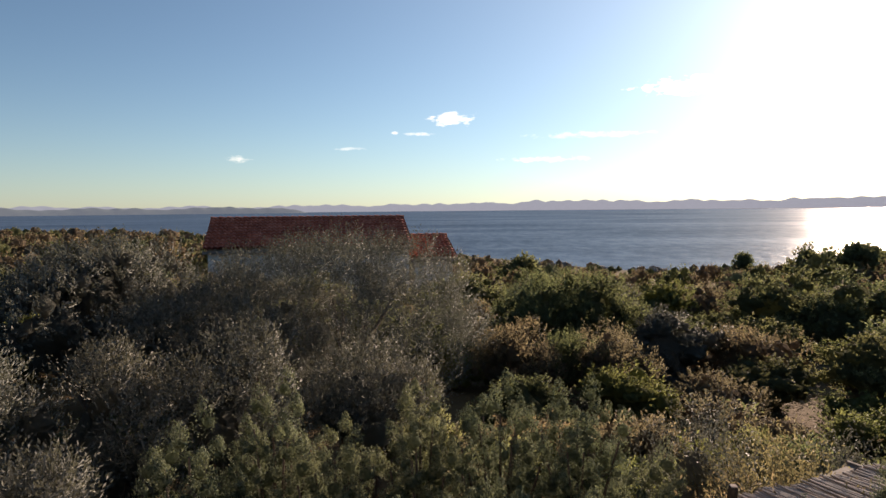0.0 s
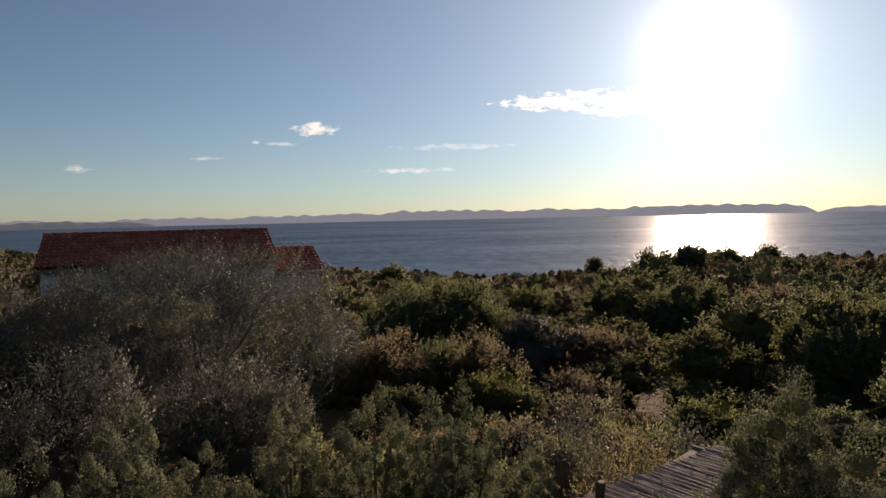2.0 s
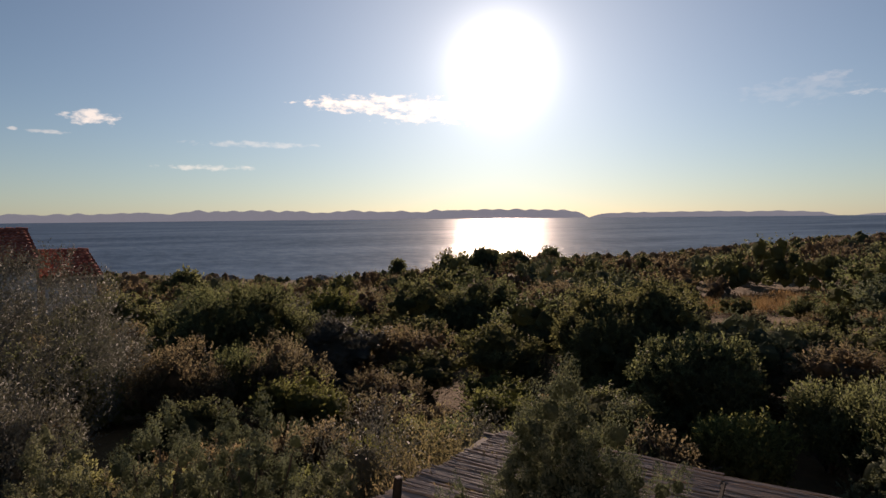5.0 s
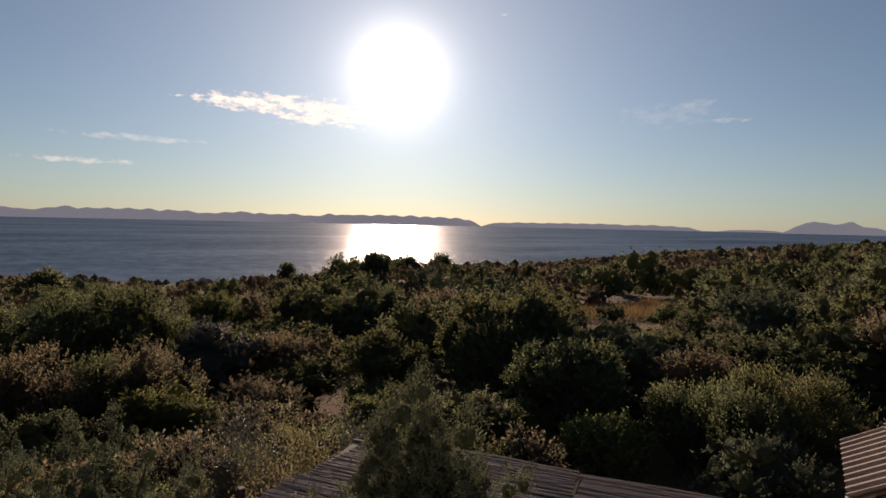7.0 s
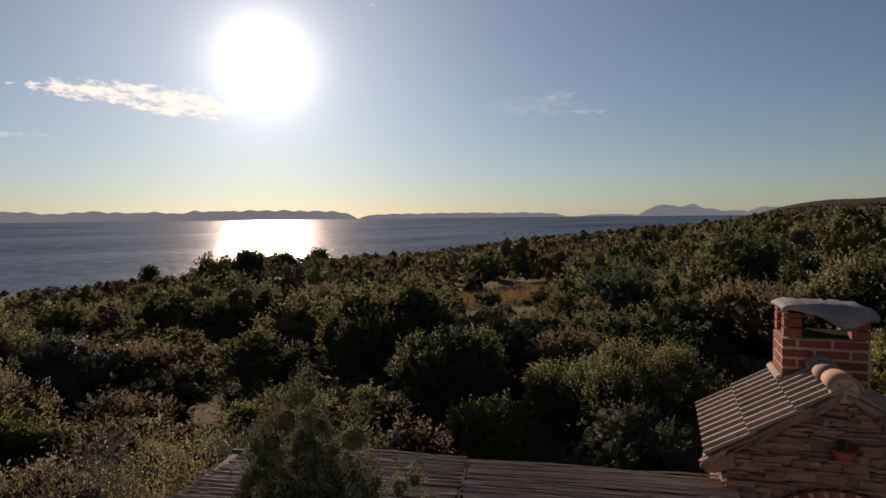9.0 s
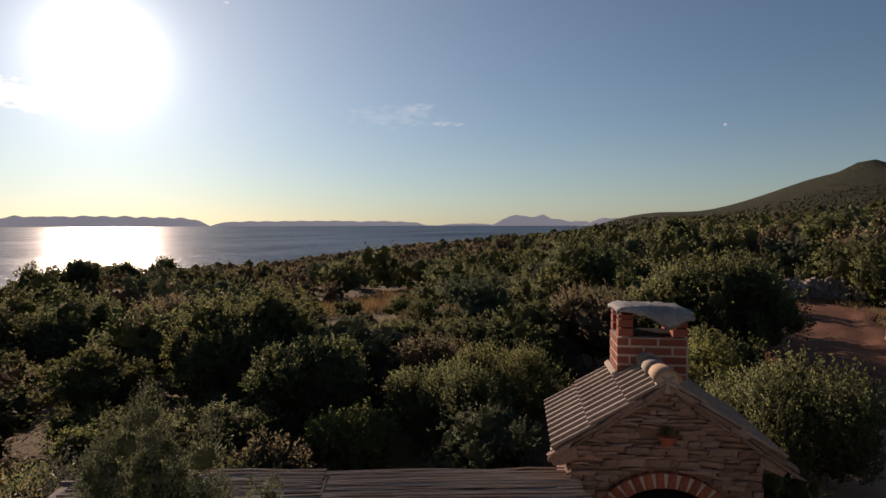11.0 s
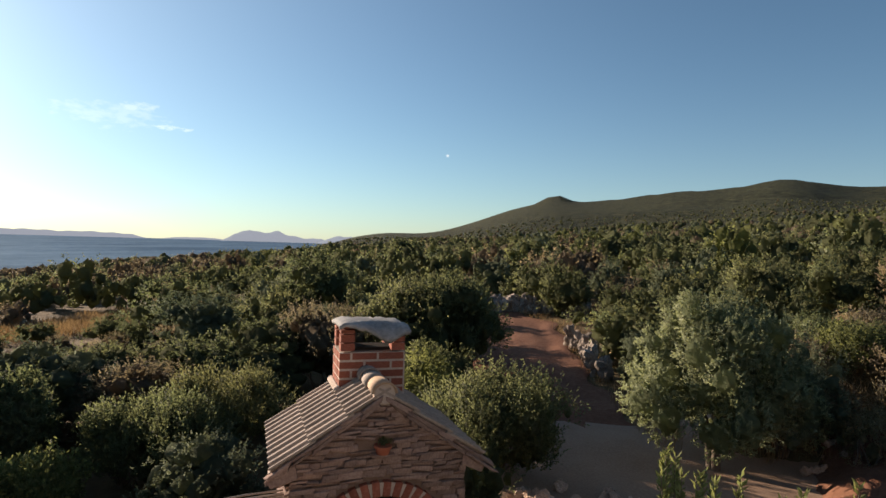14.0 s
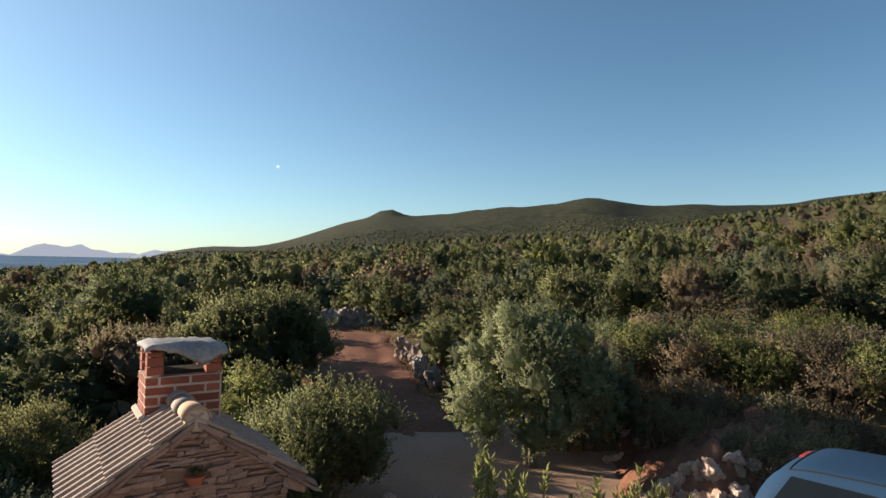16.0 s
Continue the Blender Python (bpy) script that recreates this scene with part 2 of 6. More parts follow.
PLASTER = surface("house_plaster", [(0.58, 0.56, 0.53), (0.68, 0.66, 0.62), (0.75, 0.73, 0.70)], 1.0, 0.9, 20.0, 0.3, 0.01, 0.2)
CAPSTONE = surface("grey_cement_cap", [(0.15, 0.15, 0.15), (0.27, 0.265, 0.26), (0.42, 0.41, 0.40)], 4.0, 0.9, 26.0, 0.7, 0.015, 0.2)
REED = surface("weathered_reed", [(0.15, 0.112, 0.088), (0.39, 0.315, 0.26), (0.66, 0.56, 0.48)], 1.4, 0.42, 14.0, 0.5, 0.006, 0.6, (1, 0.08, 1), per_object=0.14)
TIMBER = surface("grey_timber", [(0.10, 0.085, 0.075), (0.18, 0.155, 0.135), (0.26, 0.225, 0.195)], 2.0, 0.85, 20.0, 0.5, 0.01, 0.2)
# near-black tone for the stake's wood and for shade in the reed joint
WOODSHADE = surface("dark_wood_and_shade", [(0.012, 0.010, 0.008), (0.03, 0.024, 0.019), (0.06, 0.048, 0.038)], 3.0, 0.9, 24.0, 0.6, 0.01, 0.1)
SOOT = surface("sooty_firebrick", [(0.012, 0.010, 0.009), (0.03, 0.025, 0.022), (0.06, 0.048, 0.04)], 3.0, 0.95, 20.0, 0.5, 0.01, 0.05)
TERRACOTTA = surface("terracotta_pot", [(0.30, 0.09, 0.05), (0.42, 0.14, 0.08)], 5.0, 0.8, 30.0, 0.3, 0.005, 0.2)
STRAW = foliage("dry_grass_blades", (0.19, 0.115, 0.06), (0.28, 0.18, 0.10), (0.37, 0.255, 0.15), 0.35, 0.7, 0.15, 0.1)


def ground_material():
    """Thin dry soil under the scrub, with red earth, straw and stones showing through; scrub green on the far slopes."""
    m, nt, b = material("scrubland_ground", 0.95, 0.1)
    pos = nt.nodes.new("ShaderNodeNewGeometry").outputs["Position"]
    soil = ramp(nt, noise_tex(nt, 0.35, 6.0, 0.65, pos), [(0.3, (0.10, 0.058, 0.034)), (0.5, (0.17, 0.105, 0.062)), (0.7, (0.26, 0.18, 0.11))])
    grass = ramp(nt, noise_tex(nt, 6.0, 4.0, 0.6, pos), [(0.3, (0.055, 0.05, 0.022)), (0.7, (0.15, 0.12, 0.055))])
    near = blend(nt, noise_tex(nt, 0.16, 3.0, 0.6, pos), soil, grass)
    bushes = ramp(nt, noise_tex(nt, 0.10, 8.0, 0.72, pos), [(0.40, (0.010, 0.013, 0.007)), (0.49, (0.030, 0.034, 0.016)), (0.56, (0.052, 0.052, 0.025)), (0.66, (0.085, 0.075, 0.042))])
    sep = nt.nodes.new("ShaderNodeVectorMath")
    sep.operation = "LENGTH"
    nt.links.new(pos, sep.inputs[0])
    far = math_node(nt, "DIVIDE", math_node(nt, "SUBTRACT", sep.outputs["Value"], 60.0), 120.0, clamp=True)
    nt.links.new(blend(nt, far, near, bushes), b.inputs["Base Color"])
    bump(nt, b, math_node(nt, "ADD", math_node(nt, "MULTIPLY", noise_tex(nt, 0.12, 8.0, 0.7, pos), far), math_node(nt, "MULTIPLY", noise_tex(nt, 5.0, 5.0, 0.7, pos), 0.02)), 1.0, 3.0)
    return m


def sea_material():
    """Wind-ruffled water: small waves turn most of the mirror away, so it shows its own blue and a share of the sky."""
    m = bpy.data.materials.new("sea_water")
    m.use_nodes = True
    nt = m.node_tree
    nt.nodes.clear()
    out = nt.nodes.new("ShaderNodeOutputMaterial")
    deep, gloss, mx = nt.nodes.new("ShaderNodeBsdfDiffuse"), nt.nodes.new("ShaderNodeBsdfGlossy"), nt.nodes.new("ShaderNodeMixShader")
    pos = nt.nodes.new("ShaderNodeNewGeometry").outputs["Position"]
    streak = noise_tex(nt, 0.012, 4.0, 0.6, pos, (0.3, 1.0, 1.0))
    ripple = noise_tex(nt, 0.2, 6.0, 0.8, pos, (1.0, 0.5, 1.0))
    streak = math_node(nt, "ADD", math_node(nt, "MULTIPLY", streak, 0.5), math_node(nt, "MULTIPLY", ripple, 0.5))
    nt.links.new(ramp(nt, streak, [(0.40, (0.022, 0.045, 0.09)), (0.51, (0.045, 0.078, 0.14)), (0.62, (0.08, 0.12, 0.195))]), deep.inputs["Color"])
    gloss.inputs["Roughness"].default_value = 0.245
    nt.links.new(math_node(nt, "ADD", 0.21, math_node(nt, "MULTIPLY", math_node(nt, "SUBTRACT", streak, 0.5), 0.75), clamp=True), mx.inputs[0])
    wave = math_node(nt, "ADD", noise_tex(nt, 0.5, 3.0, 0.6, pos, (0.6, 1.0, 1.0)), math_node(nt, "MULTIPLY", noise_tex(nt, 0.05, 3.0, 0.6, pos, (0.4, 1.0, 1.0)), 2.5))
    n = nt.nodes.new("ShaderNodeBump")
    n.inputs["Strength"].default_value, n.inputs["Distance"].default_value = 0.6, 0.9
    nt.links.new(wave, n.inputs["Height"])
    nt.links.new(n.outputs[0], gloss.inputs["Normal"])
    nt.links.new(deep.outputs[0], mx.inputs[1])
    nt.links.new(gloss.outputs[0], mx.inputs[2])
    nt.links.new(mx.outputs[0], out.inputs[0])
    return m


def island_material(name, col, haze_glow):
    """Far scrub-covered shore: dull rock and scrub, its haze put in as faint emission."""
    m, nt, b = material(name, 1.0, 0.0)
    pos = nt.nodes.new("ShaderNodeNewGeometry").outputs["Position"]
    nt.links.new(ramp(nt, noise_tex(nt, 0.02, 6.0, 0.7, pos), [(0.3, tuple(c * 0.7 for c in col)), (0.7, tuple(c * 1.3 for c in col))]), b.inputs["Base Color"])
    b.inputs["Emission Color"].default_value = (*haze_glow, 1)
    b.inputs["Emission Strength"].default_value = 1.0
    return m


GROUND = ground_material()
SEA = sea_material()
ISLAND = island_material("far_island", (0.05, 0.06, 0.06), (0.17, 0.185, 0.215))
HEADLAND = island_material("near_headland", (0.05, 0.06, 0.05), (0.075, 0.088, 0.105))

# ---- the lie of the land ----
SEA_Z = -8.6


def smooth(a, b, x):
    t = np.clip((np.asarray(x, float) - a) / (b - a), 0, 1)
    return t * t * (3 - 2 * t)


def soft_over(x, k=4.0):
    """max(x, 0) with a rounded corner."""
    x = np.asarray(x, float)
    return np.where(x > 30 * k, x, k * np.log1p(np.exp(np.clip(x, -30 * k, 30 * k) / k)))


def skyline(a):
    """How many degrees the far ridge stands above eye level, by bearing (degrees clockwise from +y)."""
    a = np.asarray(a, float) % 360
    e = 1.05 * smooth(77, 85, a) + 3.35 * smooth(86.5, 100.5, a)
    e = e + 1.0 * smooth(102, 112, a) + 0.85 * np.exp(-((a - 118.7) / 3.6) ** 2) + 0.25 * np.exp(-((a - 127.5) / 2.5) ** 2) + 0.9 * smooth(132, 142, a)
    return e * (1 - smooth(200, 300, a)) - 0.9 * (1 - smooth(74, 80, a)) - 0.9 * smooth(290, 330, a)


def lie(x, y):
    """Height of the ground at (x, y)."""
    x, y = np.asarray(x, float), np.asarray(y, float)
    s, v = 0.34 * x + 0.94 * y, 0.94 * x - 0.34 * y
    near = 0.3 - 0.075 * soft_over(s - 8) + 0.04 * soft_over(v - 6) + 6.0 * np.tanh(0.01 * soft_over(-v - 10)) + 0.18 * soft_over(-s - 11)
    near = near + 1.6 * np.exp(-(((x - 34) / 15) ** 2 + ((y - 44) / 13) ** 2))
    q, p = 0.79 * x - 0.62 * y, 0.62 * x + 0.79 * y
    near = near + 1.3 * smooth(11.3, 13.6, q) * smooth(4.6, 1.6, p)  # bank behind the yard
    r = np.hypot(x, y)
    a = np.degrees(np.arctan2(x, y)) % 360
    reach = 1500 + 250 * np.sin(a / 11.0) + 500 * smooth(130, 90, a)
    knob = 0.62 * np.exp(-((a - 99.6) / 1.15) ** 2) * smooth(0.72, 1.0, r / reach)
    far = np.tan(np.radians(skyline(a) + knob)) * np.minimum(r, reach) * (np.minimum(r, reach) / reach) ** 0.35 + 3.0
    far = far * (1 - 0.75 * smooth(reach, reach * 2.2, r))
    w = smooth(140, 520, r) * smooth(74, 82, a) * (1 - smooth(230, 290, a))
    far = far + w * 5.0 * np.sin(x / 61.0 + 1.3) * np.sin(y / 73.0) * smooth(70, 110, a) * smooth(1400, 600, r)
    near = np.maximum(near - 0.03 * np.maximum(r - 300, 0) * (1 - smooth(74, 82, a) * (1 - smooth(230, 290, a))), -60)
    land = near * (1 - w) + np.maximum(far, -30) * w
    return land


def link(name, data, parent=None, label="", mats=()):
    ob = new(name, data)
    if parent:
        ob.parent = parent
    for m in mats:
        data.materials.append(m)
    if label:
        ob["label"] = label
    return ob


def quads(name, verts, faces, mats, index=None, shade=False, normals=None):
    """A mesh from arrays of corners and four-cornered faces."""
    me = bpy.data.meshes.new(name)
    verts, faces = np.asarray(verts, np.float32), np.asarray(faces, np.int32)
    me.vertices.add(len(verts))
    me.vertices.foreach_set("co", verts.ravel())
    me.loops.add(faces.size)
    me.loops.foreach_set("vertex_index", faces.ravel())
    me.polygons.add(len(faces))
    me.polygons.foreach_set("loop_start", np.arange(0, faces.size, 4, dtype=np.int32))
    for m in mats:
        me.materials.append(m)
    if index is not None:
        me.polygons.foreach_set("material_index", np.asarray(index, np.int32))
    me.polygons.foreach_set("use_smooth", np.full(len(faces), shade) if isinstance(shade, bool) else np.asarray(shade, bool))
    me.update(calc_edges=True)
    if normals is not None:
        at_points = me.attributes.new("custom_normal", "FLOAT_VECTOR", "POINT")
        at_points.data.foreach_set("vector", np.asarray(normals, np.float32).ravel())
    return me


def part(name, bm, mat, parent=None, label="", shade=False):
    me = bpy.data.meshes.new(name)
    bm.to_mesh(me)
    bm.free()
    if shade:
        me.polygons.foreach_set("use_smooth", np.ones(len(me.polygons), bool))
    return link(name, me, parent, label, (mat,))


def thing(name, m, label, category, group="", kind=""):
    """An Empty at the base of a thing, to carry its parts."""
    ob = new(name)
    ob.matrix_world = m
    ob.empty_display_size = 0.2
    return tagged(ob, label, category, group, kind)


def add_box(bm, size, m, bevel=0.0):
    ret = bmesh.ops.create_cube(bm, size=1.0, matrix=m @ Matrix.Diagonal((*size, 1)))
    if bevel:
        edges = list({e for v in ret["verts"] for e in v.link_edges})
        bmesh.ops.bevel(bm, geom=edges, offset=bevel, segments=1, affect="EDGES")
    return bm


def box(size, at=(0, 0, 0), bevel=0.0, turn=(0, 0, 0)):
    return add_box(bmesh.new(), size, pose(*at, *turn), bevel)


def polar_ground():
    radii = np.concatenate([[0.0], np.geomspace(0.6, 4900, 120)])
    n = 320
    a = np.linspace(0, 2 * np.pi, n, endpoint=False)
    x, y = np.outer(radii, np.sin(a)), np.outer(radii, np.cos(a))
    z = lie(x, y)
    verts = np.stack([x, y, z], -1).reshape(-1, 3)
    i, j = np.meshgrid(np.arange(len(radii) - 1), np.arange(n), indexing="ij")
    k = (j + 1) % n
    faces = np.stack([i * n + j, i * n + k, (i + 1) * n + k, (i + 1) * n + j], -1).reshape(-1, 4)
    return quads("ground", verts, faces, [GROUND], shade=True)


tagged(link("ground", polar_ground()), "dry scrubland soil sloping down to the sea and up to the hills", "ground", kind="structure")


def sea_sheet():
    radii = np.geomspace(20, 4950, 40)
    n = 96
    a = np.linspace(0, 2 * np.pi, n, endpoint=False)
    verts = np.stack([np.outer(radii, np.sin(a)), np.outer(radii, np.cos(a)), np.full((40, n), SEA_Z)], -1).reshape(-1, 3)
    i, j = np.meshgrid(np.arange(39), np.arange(n), indexing="ij")
    k = (j + 1) % n
    return quads("sea", verts, np.stack([i * n + j, i * n + k, (i + 1) * n + k, (i + 1) * n + j], -1).reshape(-1, 4), [SEA], shade=True)


tagged(link("water", sea_sheet()), "blue wind-ruffled sea with a bright sun path", "sea", kind="structure")


def island(name, a0, a1, dist, heights, mat, label, seed, rough=0.25):
    """A long low island: a rounded ridge along an arc, with knobbly tops. heights: metres at even steps."""
    rng = np.random.default_rng(seed)
    n, rows = max(40, int((a1 - a0) * 12)), 9
    u = np.linspace(0, 1, n)
    h = np.interp(u, np.linspace(0, 1, len(heights)), heights)
    knob = np.zeros(n)
    for _ in range(int((a1 - a0) * 0.9) + 2):
        c, w = rng.random(), rng.uniform(0.6, 1.6) / (a1 - a0)
        knob = np.maximum(knob, rng.uniform(0.5, 1.0) * np.exp(-((u - c) / w) ** 2))
    h = h * (1 - rough + rough * 1.3 * knob) * np.minimum(1, np.minimum(u, 1 - u) * (a1 - a0) / 1.2 + 0.03)
    v = np.linspace(-1, 1, rows)
    prof = np.cos(v * np.pi / 2) ** 0.8
    a = np.radians(a0 + (a1 - a0) * u)
    r = dist + v[:, None] * 130
    z = SEA_Z - 0.5 + prof[:, None] * h[None, :] * (1 + 0.06 * np.sin(np.arange(n) * 0.35 + v[:, None] * 5))
    verts = np.stack([r * np.sin(a), r * np.cos(a), z], -1).reshape(-1, 3)
    i, j = np.meshgrid(np.arange(rows - 1), np.arange(n - 1), indexing="ij")
    me = quads(name, verts, np.stack([i * n + j, (i + 1) * n + j, (i + 1) * n + j + 1, i * n + j + 1], -1).reshape(-1, 4), [mat], shade=True)
    return tagged(link(name, me), label, "island", kind="structure")


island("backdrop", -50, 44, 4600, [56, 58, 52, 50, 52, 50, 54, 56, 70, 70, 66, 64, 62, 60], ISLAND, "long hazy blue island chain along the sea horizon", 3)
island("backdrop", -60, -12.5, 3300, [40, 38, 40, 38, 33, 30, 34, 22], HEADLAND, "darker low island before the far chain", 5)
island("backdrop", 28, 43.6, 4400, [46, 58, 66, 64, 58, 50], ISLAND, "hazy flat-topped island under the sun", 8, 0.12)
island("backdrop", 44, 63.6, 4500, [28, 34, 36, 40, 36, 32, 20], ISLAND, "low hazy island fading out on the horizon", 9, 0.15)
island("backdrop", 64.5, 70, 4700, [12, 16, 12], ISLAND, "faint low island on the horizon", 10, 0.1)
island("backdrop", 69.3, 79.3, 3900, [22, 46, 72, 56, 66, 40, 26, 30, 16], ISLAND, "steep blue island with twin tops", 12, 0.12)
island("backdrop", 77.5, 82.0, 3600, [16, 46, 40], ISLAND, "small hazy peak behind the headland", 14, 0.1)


# ---- unseen wall and terrace, added behind the camera ----
def unseen_house():
    """An unseen house front, added to bounce sunlight forward, and a terrace slab."""
    m = pose(-0.95, -1.18, 0, 0, 0, -52.0)
    wall = part("wall_bounce", box((10.0, 0.3, 6.8), (0, -0.15, 2.9)), BOUNCEWALL)
    wall.matrix_world = m
    tagged(wall, "unseen grey rendered house front added to bounce light", "wall", kind="structure")
    slab = part("floor_terrace", box((4.0, 2.0, 0.18), (0, 1.004, 2.33), 0.01), CAPSTONE)
    slab.matrix_world = m
    tagged(slab, "unseen grey cement terrace slab added under the camera", "terrace", kind="structure")


unseen_house()


# ---- plants ----
def unit(v):
    return v / (np.linalg.norm(v, axis=-1, keepdims=True) + 1e-9)


def leaf_quads(rng, base, way, length, width, out=None, flat=0.0):
    """One pointed leaf at each base, along way, its upper side towards out; flat turns it to face that way."""
    n = len(base)
    side = unit(np.cross(way, rng.normal(size=(n, 3)) + (flat * out if flat else 0.0)))
    if out is not None:
        side = side * np.where((np.cross(side, way) * out).sum(1, keepdims=True) < 0, -1.0, 1.0)
    L = (length * rng.uniform(0.7, 1.3, n))[:, None]
    wd = (width * rng.uniform(0.7, 1.3, n))[:, None]
    up = np.cross(side, way) * L * 0.12
    v = np.stack([base, base + way * L * 0.5 + side * wd * 0.5 + up, base + way * L, base + way * L * 0.5 - side * wd * 0.5 + up], 1).reshape(-1, 3)
    return v, np.arange(4 * n).reshape(-1, 4)


def tube(points, radii, sides=6):
    """A tapered limb through points."""
    points = np.asarray(points, float)
    t = unit(np.gradient(points, axis=0))
    ref = np.where(np.abs(t[:, 2:3]) > 0.9, [[1.0, 0, 0]], [[0, 0, 1.0]])
    a = unit(np.cross(t, ref))
    b = np.cross(t, a)
    th = np.linspace(0, 2 * np.pi, sides, endpoint=False)
    ring = points[:, None] + np.asarray(radii)[:, None, None] * (np.cos(th)[None, :, None] * a[:, None] + np.sin(th)[None, :, None] * b[:, None])
    m = len(points)
    i, j = np.meshgrid(np.arange(m - 1), np.arange(sides), indexing="ij")
    k = (j + 1) % sides
    return ring.reshape(-1, 3), np.stack([i * sides + j, i * sides + k, (i + 1) * sides + k, (i + 1) * sides + j], -1).reshape(-1, 4)


def lump(rng, c, r, rows=5, cols=8):
    """A knobbly ball standing in for the crown's inner leaves and twigs."""
    th, ph = np.linspace(0.08, np.pi - 0.08, rows), np.linspace(0, 2 * np.pi, cols, endpoint=False)
    T, P = np.meshgrid(th, ph, indexing="ij")
    k = 1 + rng.uniform(-0.3, 0.3, T.shape)
    v = np.stack([np.sin(T) * np.cos(P) * k * r[0] + c[0], np.sin(T) * np.sin(P) * k * r[1] + c[1], np.cos(T) * k * r[2] + c[2]], -1).reshape(-1, 3)
    i, j = np.meshgrid(np.arange(rows - 1), np.arange(cols), indexing="ij")
    kk = (j + 1) % cols
    global LUMP_OUT
    LUMP_OUT = unit(unit((v - np.asarray(c)) / np.asarray(r)) + rng.normal(size=v.shape) * 0.45 + np.array([0, 0, 0.25]))
    return v, np.stack([i * cols + j, (i + 1) * cols + j, (i + 1) * cols + kk, i * cols + kk], -1).reshape(-1, 4)


class Heap:
    """Gathers quads with a material number each."""

    def __init__(self):
        self.v, self.f, self.m, self.s, self.o, self.n = [], [], [], [], [], 0

    def add(self, vf, mat, smooth_shade=False, out=None):
        v, f = vf
        self.v.append(v)
        self.f.append(f + self.n)
        self.m.append(np.full(len(f), mat))
        self.s.append(np.full(len(f), smooth_shade))
        self.o.append(np.zeros((len(v), 3)) if out is None else out)
        self.n += len(v)

    def mesh(self, name, mats):
        out = np.concatenate(self.o)
        return quads(name, np.concatenate(self.v), np.concatenate(self.f), mats, np.concatenate(self.m), np.concatenate(self.s), out if out.any() else None)

    def arrays(self):
        return np.concatenate(self.v), np.concatenate(self.f), np.concatenate(self.m), np.concatenate(self.o)


def lobes_for(rng, width, height, count, low=0.25):
    """Ellipsoids that together make an uneven crown: centre and radii."""
    out = [((0, 0, height * 0.5), (width * 0.36, width * 0.36, height * 0.42))]
    for i in range(count):
        a = 2 * math.pi * (i + rng.uniform(-0.3, 0.3)) / count
        d = width * rng.uniform(0.12, 0.34)
        rr = width * rng.uniform(0.13, 0.24)
        z = height * rng.uniform(low, 0.8)
        z = min(z, height * (1.0 - 0.55 * (d / width) ** 1.2) - rr * 0.7)
        out.append(((d * math.cos(a), d * math.sin(a), max(z, rr * 0.6)), (rr, rr, rr * rng.uniform(0.75, 1.15))))
    return out


def plume_lobes(rng, width, height, count, size=0.13, low=0.12, tall=1.6):
    """Many small upright tufts over a dome: the crown of a juniper."""
    out = [((0, 0, height * 0.45), (width * 0.25, width * 0.25, height * 0.34))]
    for i in range(count):
        z = height * (low + (0.97 - low) * ((i + 0.5) / count))
        k = (z / height - 0.42) / 0.62
        reach = width * 0.46 * math.sqrt(max(0.02, 1 - k * k)) * rng.uniform(0.6, 1.1)
        a = i * 2.39996 + rng.uniform(-0.4, 0.4)
        s = size * rng.uniform(0.65, 1.4)
        out.append(((reach * math.cos(a), reach * math.sin(a), z - s * tall * 0.6), (s, s, s * tall * rng.uniform(0.8, 1.3))))
    return out


def tufts(rng, lobes, count, size, tall=1.15, underside=-0.35):
    """Small leafy heads spread over the lobes."""
    C, R = np.array([c for c, _ in lobes]), np.array([r for _, r in lobes])
    area = (R[:, 0] * R[:, 2]) ** 0.8
    pick = rng.choice(len(lobes), size=count * 4, p=area / area.sum())
    d = unit(rng.normal(size=(count * 4, 3)))
    p = C[pick] + d * R[pick] * rng.uniform(0.72, 1.0, (count * 4, 1))
    ok = d[:, 2] > underside
    for c, r in zip(C, R):
        ok &= (((p - c) / r) ** 2).sum(1) > 0.45
    p = p[ok][:count]
    s = size * rng.uniform(0.6, 1.35, len(p))
    return [(tuple(q), (k, k, k * tall)) for q, k in zip(p, s)]


